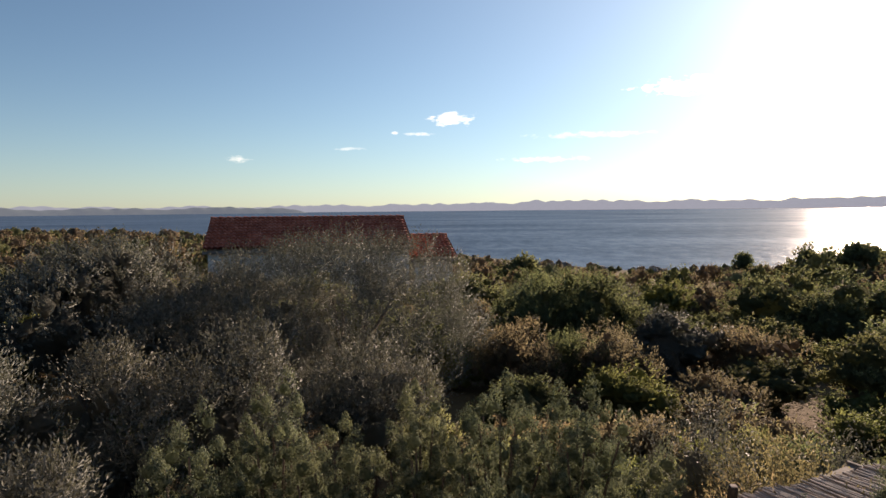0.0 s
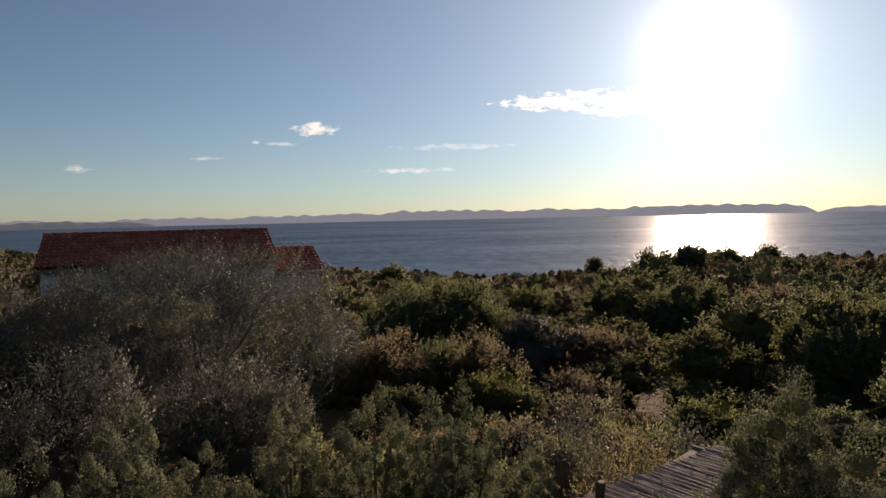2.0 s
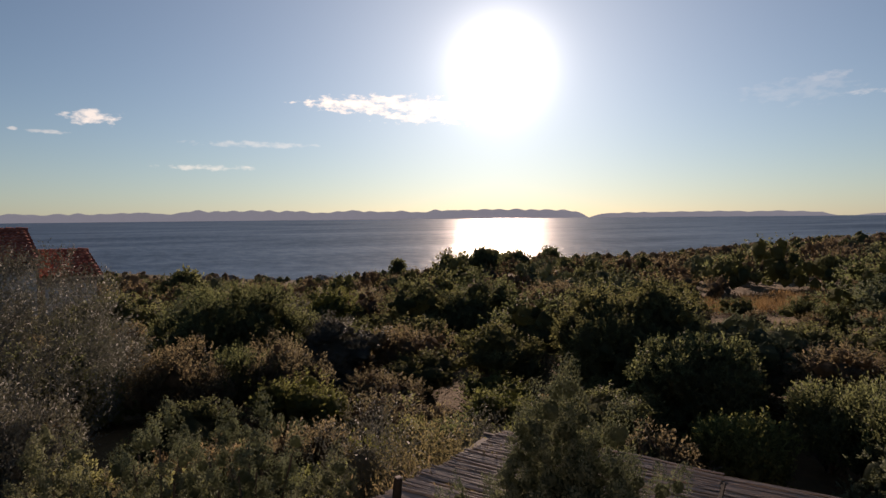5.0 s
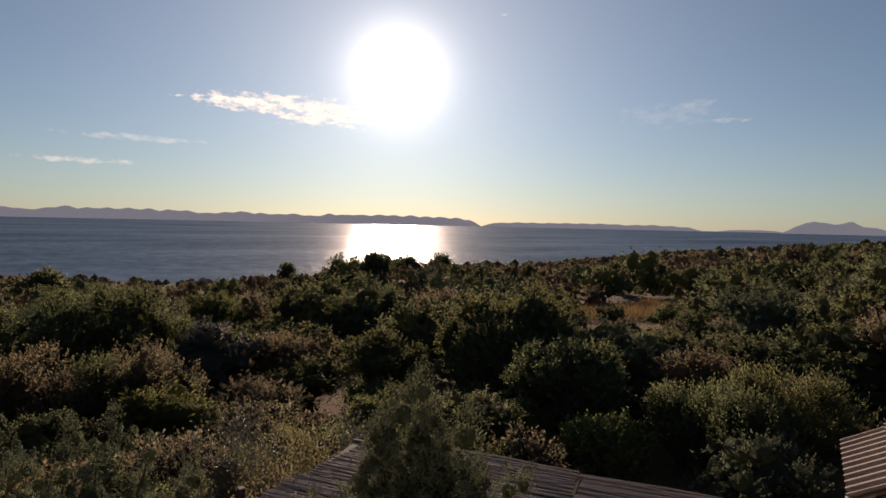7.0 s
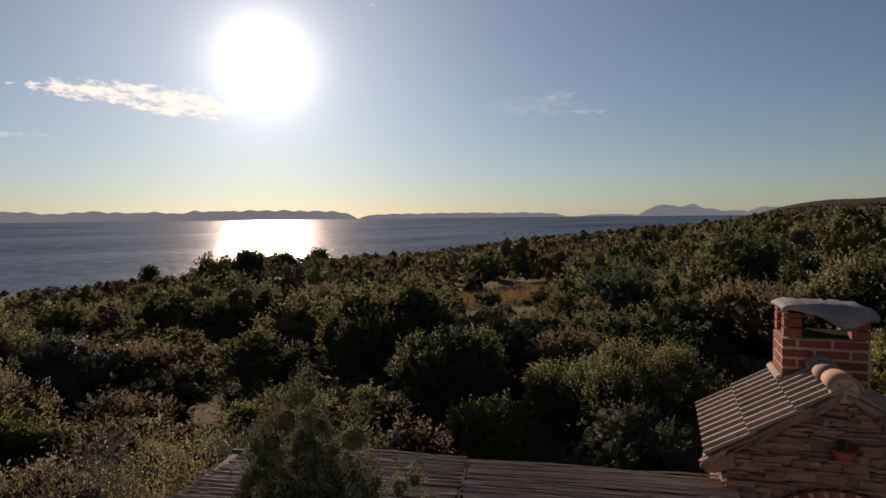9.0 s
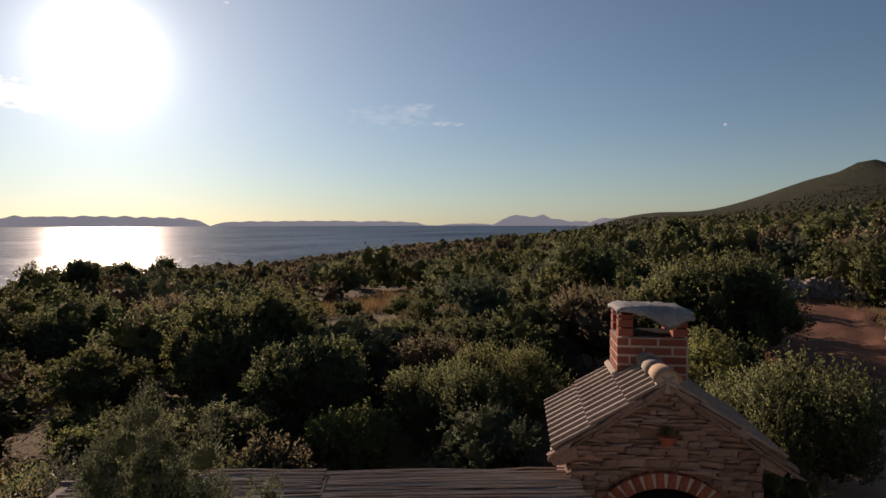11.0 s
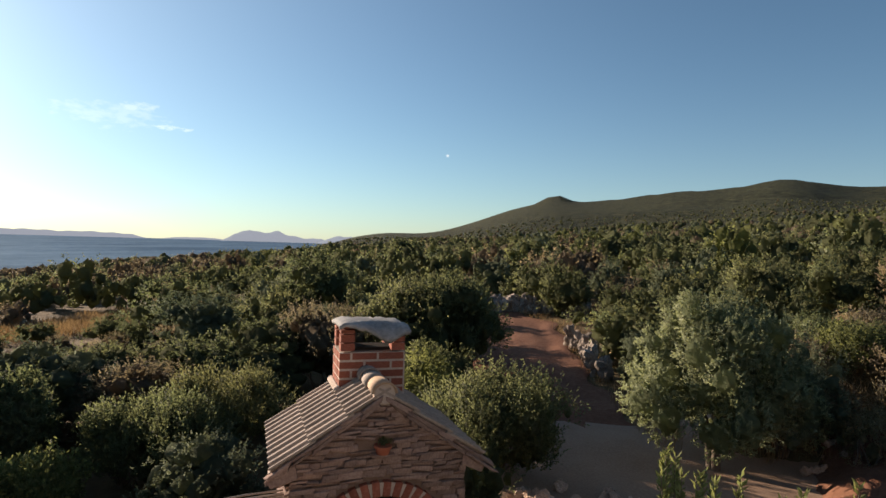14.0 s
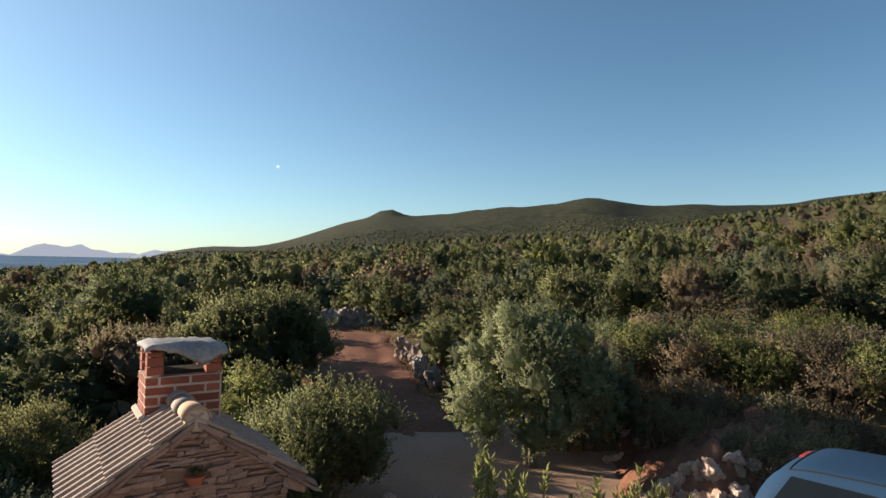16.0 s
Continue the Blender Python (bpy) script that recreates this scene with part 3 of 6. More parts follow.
def crown(rng, lobes, shoots, per_shoot, shoot_len, leaf, width, upward=0.5, splay=0.7, core=0.6, underside=-0.85, coarse=False, heads=0, head=0.18, soft_leaf=0.65, cored=0.0):
    """Leafy shoots that stand out of the lobes, or of small heads on them, and the twig mass inside."""
    h = Heap()
    tops = tufts(rng, lobes, heads, head) if heads else lobes
    C, R = np.array([c for c, _ in tops]), np.array([r for _, r in tops])
    area = (R[:, 0] * R[:, 2]) ** 0.8
    pick = rng.choice(len(tops), size=shoots * 3, p=area / area.sum())
    d = unit(rng.normal(size=(shoots * 3, 3)))
    ok = d[:, 2] > underside
    p = C[pick] + d * R[pick] * (1.02 - 0.26 * rng.random((shoots * 3, 1)) ** 1.3)
    for c, r in lobes:
        ok &= (((p - np.asarray(c)) / np.asarray(r)) ** 2).sum(1) > 0.5
    p, d = p[ok][:shoots], d[ok][:shoots]
    mid = np.array([0, 0, np.mean([c[2] for c, _ in lobes])])
    out = unit(d + (0.3 if heads else 0.55) * unit(p - mid) + np.array([0, 0, 0.32]))
    axis = unit(d + np.array([0, 0, upward]) + rng.normal(size=d.shape) * 0.28)
    ln = shoot_len * rng.uniform(0.5, 1.5, (len(p), 1))
    u = np.tile(np.linspace(0.05, 1.0, per_shoot), len(p))[:, None]
    base = np.repeat(p, per_shoot, 0) + np.repeat(axis * ln, per_shoot, 0) * u
    base = base + rng.normal(size=base.shape) * shoot_len * 0.06
    way = unit(np.repeat(axis, per_shoot, 0) + rng.normal(size=base.shape) * splay)
    out = np.repeat(out, per_shoot, 0)
    v, f = leaf_quads(rng, base, way, leaf, width, out)
    q = v.reshape(-1, 4, 3)
    own = unit(np.cross(q[:, 1] - q[:, 0], q[:, 2] - q[:, 0]))
    h.add((v, f), 0, True, np.repeat(unit(out * soft_leaf + own * (1 - soft_leaf)), 4, 0))
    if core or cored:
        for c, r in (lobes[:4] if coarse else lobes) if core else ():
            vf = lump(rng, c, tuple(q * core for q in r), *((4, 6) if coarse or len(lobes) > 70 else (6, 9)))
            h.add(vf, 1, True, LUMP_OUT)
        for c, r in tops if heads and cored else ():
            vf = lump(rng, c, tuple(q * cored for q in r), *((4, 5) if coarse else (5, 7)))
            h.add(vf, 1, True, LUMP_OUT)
    return h


def stems(rng, lobes, thick, count, base_r=0.12, lean=0.1):
    h = Heap()
    for i in range(count):
        c, r = lobes[i % len(lobes)]
        foot = np.array([rng.uniform(-base_r, base_r), rng.uniform(-base_r, base_r), -0.15])
        tip = np.array(c) + rng.normal(size=3) * 0.05
        u = np.linspace(0, 1, 6)[:, None]
        pts = foot + (tip - foot) * np.concatenate([u ** 1.25, u ** 1.25, u], 1) + rng.normal(size=(6, 3)) * lean * 0.35 * np.sin(u * np.pi)
        h.add(tube(pts, thick * (1 - 0.75 * u[:, 0]) * rng.uniform(0.7, 1.1)), 0, True)
    return h


def plant(name, m, label, category, crown_heap, leaf_mat, stem_heap, stem_name="branchwork", group=""):
    ob = thing(name, m, label, category, group)
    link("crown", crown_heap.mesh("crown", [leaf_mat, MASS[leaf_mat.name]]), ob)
    if stem_heap is not None:
        link(stem_name, stem_heap.mesh(stem_name, [BARK]), ob)
    return ob


def stand(x, y, turn=0.0, size=1.0, sink=0.05):
    return pose(x, y, float(lie(x, y)) - sink, 0, 0, turn) @ Matrix.Diagonal((size, size, size, 1))


def at(bearing, r):
    """Plan position by bearing (degrees clockwise from +y) and distance from the terrace."""
    return 0.3 + r * math.sin(radians(bearing)), -0.15 + r * math.cos(radians(bearing))


TAKEN = []  # (x, y, radius) of what already stands


def bush(name, label, bearing, r, width, top, leaf_mat, seed, shoots=900, per=9, shoot_len=0.28, leaf=0.05, leaf_w=0.02, lobes=7, upward=0.6, splay=0.7,
         low=0.25, category="bush", core=0.52, thick=0.035, heads=0, head=0.18, soft_leaf=0.68, cored=0.0):
    rng = np.random.default_rng(seed)
    x, y = at(bearing, r)
    g = float(lie(x, y))
    top -= 0.55 * shoot_len
    lb = lobes_for(rng, width, top - g, lobes, low)
    TAKEN.append((x, y, width * 0.42))
    return plant(name, pose(x, y, g, 0, 0, -bearing), label, category, crown(rng, lb, shoots, per, shoot_len, leaf, leaf_w, upward, splay, core, heads=heads, head=head, soft_leaf=soft_leaf, cored=cored), leaf_mat,
                 stems(rng, lb, thick, min(len(lb), 14)))


def sprigs(b, r, top, count, seed):
    """A clump of tall leafy shoots."""
    rng = np.random.default_rng(seed)
    x, y = at(b, r)
    g = float(lie(x, y))
    leaves, wood = Heap(), Heap()
    for k in range(count):
        foot = np.array([rng.normal() * 0.07, rng.normal() * 0.07, -0.1])
        tip = foot + np.array([rng.normal() * 0.08, rng.normal() * 0.08, (top - g) * rng.uniform(0.82, 1.0) + 0.1])
        u = np.linspace(0, 1, 8)[:, None]
        pts = foot + (tip - foot) * u + rng.normal(size=(8, 3)) * 0.008
        wood.add(tube(pts, 0.009 * (1 - 0.7 * u[:, 0]), 5), 0, True)
        n = 130
        t = rng.uniform(0.55, 1.0, n)[:, None]
        a = rng.uniform(0, 2 * np.pi, n)
        way = unit(np.stack([np.cos(a), np.sin(a), np.full(n, 1.5)], 1) + rng.normal(size=(n, 3)) * 0.2)
        leaves.add(leaf_quads(rng, foot + (tip - foot) * t, way, 0.06, 0.019), 0)
    plant("oleander_shrub", pose(x, y, g), "tall thin leafy shoots with fresh yellow-green tips", "shrub", leaves, FRESH, wood)


def juniper(label, bearing, r, width, top, seed, tufts_n, tuft=0.085, needle=0.022, thin=0.0048, each=90, peaks=7, low=0.45):
    """A bushy juniper: pointed clumps, set all over with soft upswept tufts of short needles."""
    rng = np.random.default_rng(seed)
    x, y = at(bearing, r)
    g = float(lie(x, y))
    height = top - g - 1.3 * tuft
    leaves, wood = Heap(), Heap()
    z0 = height * low
    cones = [(0.0, 0.0, height, width * 0.26)]
    for k in range(peaks):
        a, d = k * 2.39996 + rng.uniform(-0.4, 0.4), width * 0.34 * math.sqrt((k + 0.7) / peaks)
        cones.append((d * math.cos(a), d * math.sin(a), height * (1.0 - 0.24 * (2.6 * d / width) ** 1.3 * rng.uniform(0.4, 1.3)), width * rng.uniform(0.10, 0.17)))
    area = np.array([c[3] * (c[2] - z0) for c in cones])
    for (cx, cy, tip, fat), share in zip(cones, area / area.sum()):
        n = max(6, int(tufts_n * share))
        u = np.sqrt((np.arange(n) + 0.5) / n)  # evenly over the clump, from its tip down
        th = np.arange(n) * 2.39996 + rng.uniform(-0.5, 0.5, n)
        rad = fat * u ** 0.75 * (1 + 0.3 * np.sin(3 * th + cx * 40)) * rng.uniform(0.5, 1.25, n)
        out = unit(np.stack([np.cos(th) * u, np.sin(th) * u, 0.3 + 0.7 * (1 - u)], 1))
        heart = np.stack([cx + rad * np.cos(th), cy + rad * np.sin(th), z0 + (1 - u) * (tip - z0)], 1) + rng.normal(size=(n, 3)) * tuft * 0.25
        axis = unit(out * 0.9 + np.array([0, 0, 0.7]) + rng.normal(size=(n, 3)) * 0.3)
        size = tuft * rng.uniform(0.4, 1.0, n) ** 1.2 * 1.6
        A, O, S = np.repeat(axis, each, 0), np.repeat(out, each, 0), np.repeat(size, each)[:, None]
        d = unit(rng.normal(size=A.shape) + A * 0.45)
        # each tuft is a handful of small plumes
        knob = unit(rng.normal(size=(n, 6, 3)) + 0.6 * axis[:, None, :])
        near = np.einsum("nki,nji->nkj", d.reshape(n, each, 3), knob).max(2).reshape(-1, 1)
        swell = 0.55 + 0.45 * np.clip(near * 2.2 - 1.1, 0, 1)
        lift = (d * A).sum(1, keepdims=True)
        base = np.repeat(heart, each, 0) + S * swell * rng.uniform(0.6, 0.95, (len(d), 1)) * (d * (1 - 0.4 * np.maximum(lift, 0)) + A * lift * np.where(lift > 0, 1.15, 0.0))
        way = unit(0.7 * (A - d * lift) + 0.4 * d + rng.normal(size=d.shape) * 0.3)
        v, f = leaf_quads(rng, base, way, needle, thin, d, 3.0)
        leaves.add((v, f), 0, True, np.repeat(unit(d + O * 0.2 + np.array([0, 0, 0.15])), 4, 0))
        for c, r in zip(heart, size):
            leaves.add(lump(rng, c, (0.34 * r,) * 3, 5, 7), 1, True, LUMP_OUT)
        v = np.linspace(0, 1, 5)[:, None]
        pts = np.array([[0.04 * cx, 0.04 * cy, -0.1]]) + np.array([[0.96 * cx, 0.96 * cy, tip * 0.85]]) * np.concatenate([v ** 1.4, v ** 1.4, v], 1)
        wood.add(tube(pts, 0.03 * (1 - 0.7 * v[:, 0])), 0, True)
    TAKEN.append((x, y, width * 0.42))
    return plant("juniper_bush", pose(x, y, g, 0, 0, -bearing), label, "bush", leaves, JUNIPER, wood)


def near_plants():
    bush("olive_tree", "broad grey-green wild olive tree with fine narrow leaves", -9.9, 11.5, 5.3, 3.42, OLIVE, 21, 9500, 9, 0.24, 0.052, 0.013, 26, 1.3, 0.5, 0.3, "tree", thick=0.09, core=0.0, heads=260, head=0.27)
    bush("olive_tree", "low grey-green wild olive beside the larger one", -18.5, 11.3, 3.8, 3.0, OLIVE, 22, 4400, 9, 0.22, 0.052, 0.013, 18, 1.3, 0.5, 0.3, "tree", thick=0.07, core=0.4, heads=130, head=0.25)
    for b, r, w, top, seed in ((-20.5, 6.8, 1.7, 2.95, 31), (-31.5, 6.6, 1.9, 2.8, 32), (-37.5, 5.4, 1.5, 2.3, 33), (-8.5, 7.6, 1.9, 2.62, 34), (-44, 6.5, 2.0, 2.9, 35)):
        bush("olive_shrub", "grey olive shrub with upright narrow-leaved shoots beside the junipers", b, r, w, top, OLIVE, seed, 1500, 11, 0.22, 0.045, 0.014, 10, 1.5, 0.5, 0.3, core=0.55, heads=70, head=0.14)
    spec = [(-24.5, 4.9, 1.25, 2.72, 41), (-17.2, 5.2, 1.2, 2.82, 42), (-11.8, 4.7, 1.1, 2.62, 43), (-3.6, 5.0, 1.1, 2.82, 44), (4.2, 5.3, 1.4, 2.76, 45), (11.5, 5.4, 1.3, 2.72, 46),
            (-30, 4.2, 1.3, 2.3, 47), (-20, 3.9, 1.3, 2.25, 48), (-8, 3.9, 1.2, 2.3, 49), (3, 4.1, 1.3, 2.32, 50), (12.5, 4.1, 1.2, 2.28, 51), (18.5, 4.6, 1.0, 2.42, 52), (-38, 3.9, 1.4, 2.2, 53)]
    for b, r, w, top, seed in spec:
        juniper("bushy green juniper with dense feathery upright sprays", b, r, w, top, seed, 92, 0.105, 0.019, 0.0085, 330, 8, 0.42)
    juniper("pale green juniper rising beside the reed roof", 39.2, 2.85, 0.92, 3.38, 61, 210, 0.078, 0.013, 0.006, 380, 9, 0.7)
    juniper("lower pale green juniper leaning over the reed roof", 43.8, 2.75, 0.9, 3.2, 63, 190, 0.076, 0.013, 0.006, 380, 9, 0.68)
    for b, r, w, top, seed in ((22.5, 5.6, 1.3, 2.45, 71), (28.5, 5.0, 0.9, 2.36, 72), (25.5, 4.3, 0.9, 2.1, 73), (33.8, 6.4, 0.7, 1.88, 74)):
        bush("rockrose_bush", "thin yellowish brush with long dry upright twigs", b, r, w, top, (OLIVE, DRYLEAF, SCRUB, OLIVE)[seed - 71], seed, 420, 12, 0.3, 0.036, 0.012, 7, 1.5, 0.6, 0.3, heads=24, head=0.12)
    juniper("small green juniper beside the near edge of the reed roof", 29.6, 3.22, 0.5, 2.66, 62, 40, 0.07, 0.018, 0.0075, 260, 4, 0.68)
    bush("mastic_bush", "rounded dark mastic bush behind the reed roof", 53.0, 10.6, 1.9, 1.9, MASTIC, 81, 2500, 10, 0.12, 0.055, 0.026, 18, core=0.55, heads=170, head=0.2, cored=0.6)
    bush("laurel_bush", "upright green leafy bush behind the reed roof", 56.2, 8.6, 1.1, 1.3, FRESH, 82, 1300, 11, 0.18, 0.055, 0.022, 14, 1.2, 0.6, core=0.55, heads=110, head=0.16, cored=0.6)
    bush("holm_oak", "large dark holm oak with a dense crown behind the pergola", 47.2, 13.4, 3.3, 2.3, MASTIC, 89, 3000, 10, 0.16, 0.055, 0.026, 20, core=0.6, heads=190, head=0.25, cored=0.7)
    bush("laurel_bush", "dense dark green bush on bare grey stems", 67.5, 9.6, 1.6, 1.68, MASTIC, 83, 1900, 12, 0.3, 0.055, 0.019, 11, 1.8, 0.5, 0.3, core=0.5, heads=60, head=0.12, cored=0.5)
    bush("laurel_bush", "upright dark green bush among the scrub", 63.2, 10.2, 1.4, 1.7, MASTIC, 87, 1400, 11, 0.26, 0.055, 0.02, 8, 1.6, 0.55, 0.3, core=0.45, heads=40, head=0.12)
    bush("laurel_bush", "upright green bush with pale tips", 71.5, 10.2, 1.5, 1.95, MASTIC, 88, 1300, 12, 0.3, 0.055, 0.018, 8, 1.8, 0.5, 0.3, core=0.45, heads=40, head=0.12)
    bush("mastic_bush", "glossy dark mastic bush beside the stone barbecue", 95.0, 9.3, 2.15, 2.15, MASTIC, 84, 2400, 11, 0.22, 0.052, 0.022, 11, 1.3, 0.6, core=0.5, heads=80, head=0.17, cored=0.45)
    bush("laurel_bush", "yellow-green bush behind the barbecue chimney", 88.5, 10.5, 1.5, 2.2, FRESH, 85, 1000, 10, 0.14, 0.05, 0.022, 7, core=0.55, heads=50, head=0.16)
    bush("holm_oak", "large dark evergreen bush beside the dirt road", 88.8, 15.5, 3.8, 3.15, MASTIC, 86, 3000, 10, 0.18, 0.07, 0.034, 20, core=0.55, heads=190, head=0.27, cored=0.6)
    for b, r, top, count, seed in ((112.9, 4.3, 2.68, 22, 91), (121.0, 4.3, 2.56, 16, 92), (123.4, 4.1, 2.70, 20, 93), (126.8, 4.2, 2.62, 16, 94), (117.2, 4.2, 2.46, 12, 95), (129.5, 4.3, 2.56, 12, 96)):
        sprigs(b, r, top, count, seed)
    bush("holm_oak", "very dark rounded evergreen bush behind the junipers", 11.2, 16.0, 4.3, 2.32, MASTIC, 97, 4200, 9, 0.12, 0.05, 0.022, 22, 0.5, 0.7, 0.2, core=0.5, heads=260, head=0.2, cored=0.4)
    for b, r, w, top, seed, mat in ((6.6, 11.6, 1.7, 1.72, 57, SCRUB), (11.0, 12.4, 2.0, 1.5, 58, MASTIC), (15.4, 12.2, 1.9, 1.55, 59, SCRUB)):
        bush("heather_bush", "brown-green upright bush in the scrub below the dark oak", b, r, w, top, mat, seed, 1100, 9, 0.18, 0.05, 0.02, 10, 1.2, 0.6, 0.3, core=0.5, heads=70, head=0.17, cored=0.4)
    bush("holm_oak", "dark olive-green holm oak with a loose crown beside the olives", -30.5, 13.0, 4.4, 3.45, OLIVE, 90, 3600, 9, 0.2, 0.06, 0.022, 22, 0.9, 0.7, 0.35, "tree", thick=0.09, core=0.4, heads=150, head=0.3, cored=0.4)
    rng = np.random.default_rng(55)
    for k, b in enumerate(range(-2, 52, 4)):
        for r, w in ((6.5, 1.1), (7.6, 1.3)):
            if b < 30 or r > 7:
                bush("mastic_bush", "low leafy bush at the foot of the scrub", b + rng.uniform(-1, 1), r + rng.uniform(-0.2, 0.2), w, rng.uniform(1.05, 1.5), (MASTIC, SCRUB, FRESH)[int(rng.integers(3))], 500 + 2 * k + (r > 7), 420, 8, 0.12, 0.055, 0.024, 6, 0.8, 0.7, heads=26, head=0.15, cored=0.5)
    # the silvery tree at the edge of the yard
    rng = np.random.default_rng(101)
    x, y = at(114.2, 10.5)
    g = float(lie(x, y))
    lb = plume_lobes(rng, 2.55, 2.05, 62, 0.24, 0.3, 1.1)
    lb = [((c[0], c[1], c[2] * 1.2 + 0.3), r) for c, r in lb]
    ob = plant("tree", pose(x, y, g, 0, 0, 0), "small silvery-green tree on a short trunk in the gravel yard", "tree", crown(rng, lb, 5200, 11, 0.09, 0.042, 0.019, 0.6, 0.95, 0.7, -1.0, soft_leaf=0.72), SILVER, None)
    h = Heap()
    for k, (tx, ty) in enumerate(((-0.05, 0.05), (0.08, -0.03), (0.3, 0.25), (-0.3, -0.25))):
        u = np.linspace(0, 1, 7)[:, None]
        pts = np.array([[0.03 * k, 0.02 * k, -0.2]]) + np.array([[tx, ty, 1.5]]) * np.concatenate([u ** 2.4, u ** 2.4, u], 1) + rng.normal(size=(7, 3)) * 0.015
        h.add(tube(pts, 0.085 * (1 - 0.6 * u[:, 0]), 8), 0, True)
    link("trunk", h.mesh("trunk", [BARK]), ob)
    TAKEN.append((x, y, 1.2))
    juniper("broad dark blue-green juniper at the back of the yard", 119.0, 11.4, 2.3, 2.85, 102, 240, 0.19, 0.04, 0.012, 200, 10, 0.25)
    for k, (b, r, w, top, mat) in enumerate(((117.5, 13.4, 1.4, 2.35, FRESH), (120.5, 12.9, 1.0, 1.95, SCRUB), (123.5, 13.3, 1.5, 2.3, FRESH), (126.5, 12.9, 1.3, 2.25, SCRUB), (129.5, 13.2, 1.3, 2.4, FRESH),
                                              (132.5, 12.9, 1.3, 2.3, FRESH), (135.5, 13.3, 1.6, 2.6, SCRUB), (138.5, 12.6, 1.2, 2.4, SCRUB), (141.5, 12.8, 1.5, 2.7, FRESH), (125.0, 14.8, 1.6, 2.8, SCRUB), (136.5, 15.2, 1.7, 3.1, FRESH),
                                              (121.5, 14.2, 1.7, 2.6, MASTIC), (124.5, 13.7, 1.5, 2.3, MASTIC), (128.0, 14.2, 1.8, 2.6, MASTIC), (130.8, 14.0, 1.6, 2.4, DRYLEAF), (134.0, 14.2, 1.7, 2.5, MASTIC),
                                              (137.0, 13.6, 1.5, 2.3, MASTIC), (140.0, 14.0, 1.8, 2.7, SCRUB), (127.2, 12.2, 1.1, 1.75, SCRUB), (133.8, 12.0, 1.1, 1.7, DRYLEAF), (137.8, 11.6, 1.1, 1.7, SCRUB), (122.2, 12.0, 1.0, 1.7, SCRUB))):
        bush("bank_shrub", "small leafy shrub growing on the earth bank", b, r, w, top, mat, 300 + k, 620, 9, 0.18, 0.055, 0.024, 8, 0.9, 0.7, heads=40, head=0.16)
    bush("twiggy_bush", "half-bare grey twiggy bush on the bank", 131.0, 15.5, 2.2, 3.2, DRYLEAF, 103, 500, 8, 0.45, 0.03, 0.008, 6, 1.4, 0.5, 0.3, core=0.0)


near_plants()
for b, r, w, top, seed, nm in ((34.1, 47, 3.2, 1.75, 201, "holm_oak"), (31.0, 46, 3.0, 1.2, 202, "holm_oak"), (40.3, 68, 3.0, 0.75, 203, "holm_oak"), (37.0, 60, 4.0, 0.6, 204, "holm_oak"), (26.2, 62, 2.0, -0.35, 205, "cypress_bush"), (7.4, 41, 2.6, 0.95, 206, "holm_oak"), (85.9, 66, 4.6, 4.45, 207, "holm_oak")):
    bush(nm, "dark evergreen tree standing above the scrub", b, r, w, top, MASTIC, seed, 420, 7, 0.16, 0.17, 0.09, 9, 0.6, 0.9, category="tree", thick=0.08, core=0.8, heads=40, head=0.4, cored=0.6)

# ---- road and yard ----
ROAD = [(10.6, -2.6), (12.6, -2.5), (15.4, -2.45), (18.5, -2.7), (21.5, -2.95), (24.5, -2.9), (27.0, -2.0), (29.5, -0.2)]


def road_gap(x, y):
    """Distance of (x, y) from the road's middle line."""
    best = 1e9
    for (ax, ay), (bx, by) in zip(ROAD, ROAD[1:]):
        t = max(0.0, min(1.0, ((x - ax) * (bx - ax) + (y - ay) * (by - ay)) / ((bx - ax) ** 2 + (by - ay) ** 2)))
        best = min(best, math.hypot(x - ax - t * (bx - ax), y - ay - t * (by - ay)))
    return best


def road_strip():
    pts = []
    for (ax, ay), (bx, by) in zip(ROAD, ROAD[1:]):
        for k in range(6):
            pts.append((ax + (bx - ax) * k / 6, ay + (by - ay) * k / 6))
    pts = np.array(pts)
    t = unit(np.gradient(pts, axis=0))
    side = np.stack([-t[:, 1], t[:, 0]], 1)
    w = np.linspace(-1, 1, 17)
    half = 1.45 + 0.2 * np.sin(np.arange(len(pts)) * 0.9)
    xy = pts[:, None] + side[:, None] * (w[None, :, None] * half[:, None, None])
    ruts = -0.05 * (np.exp(-((np.abs(w) - 0.5) / 0.14) ** 2))[None, :] - 0.04 * (np.abs(w) > 0.93)[None, :]
    rough = np.random.default_rng(5).normal(size=xy.shape[:2]) * 0.018
    ease = smooth(0, 9, np.arange(len(pts)))[:, None]
    z = lie(xy[..., 0], xy[..., 1]) + 0.015 + (0.075 + ruts + rough) * ease
    n, m = z.shape
    i, j = np.meshgrid(np.arange(n - 1), np.arange(m - 1), indexing="ij")
    f = np.stack([i * m + j, (i + 1) * m + j, (i + 1) * m + j + 1, i * m + j + 1], -1).reshape(-1, 4)
    return quads("road", np.concatenate([xy, z[..., None]], -1).reshape(-1, 3), f, [EARTH], shade=True)


tagged(link("road", road_strip()), "rutted red dirt track climbing between scrub and rock", "road", kind="structure")


def yard_gap(x, y):
    """Below 1 inside the gravel yard."""
    dx, dy = (x - 8.5) * 0.92 + (y + 4.1) * 0.39, -(x - 8.5) * 0.39 + (y + 4.1) * 0.92
    return math.hypot(dx / 4.3, dy / 3.1)


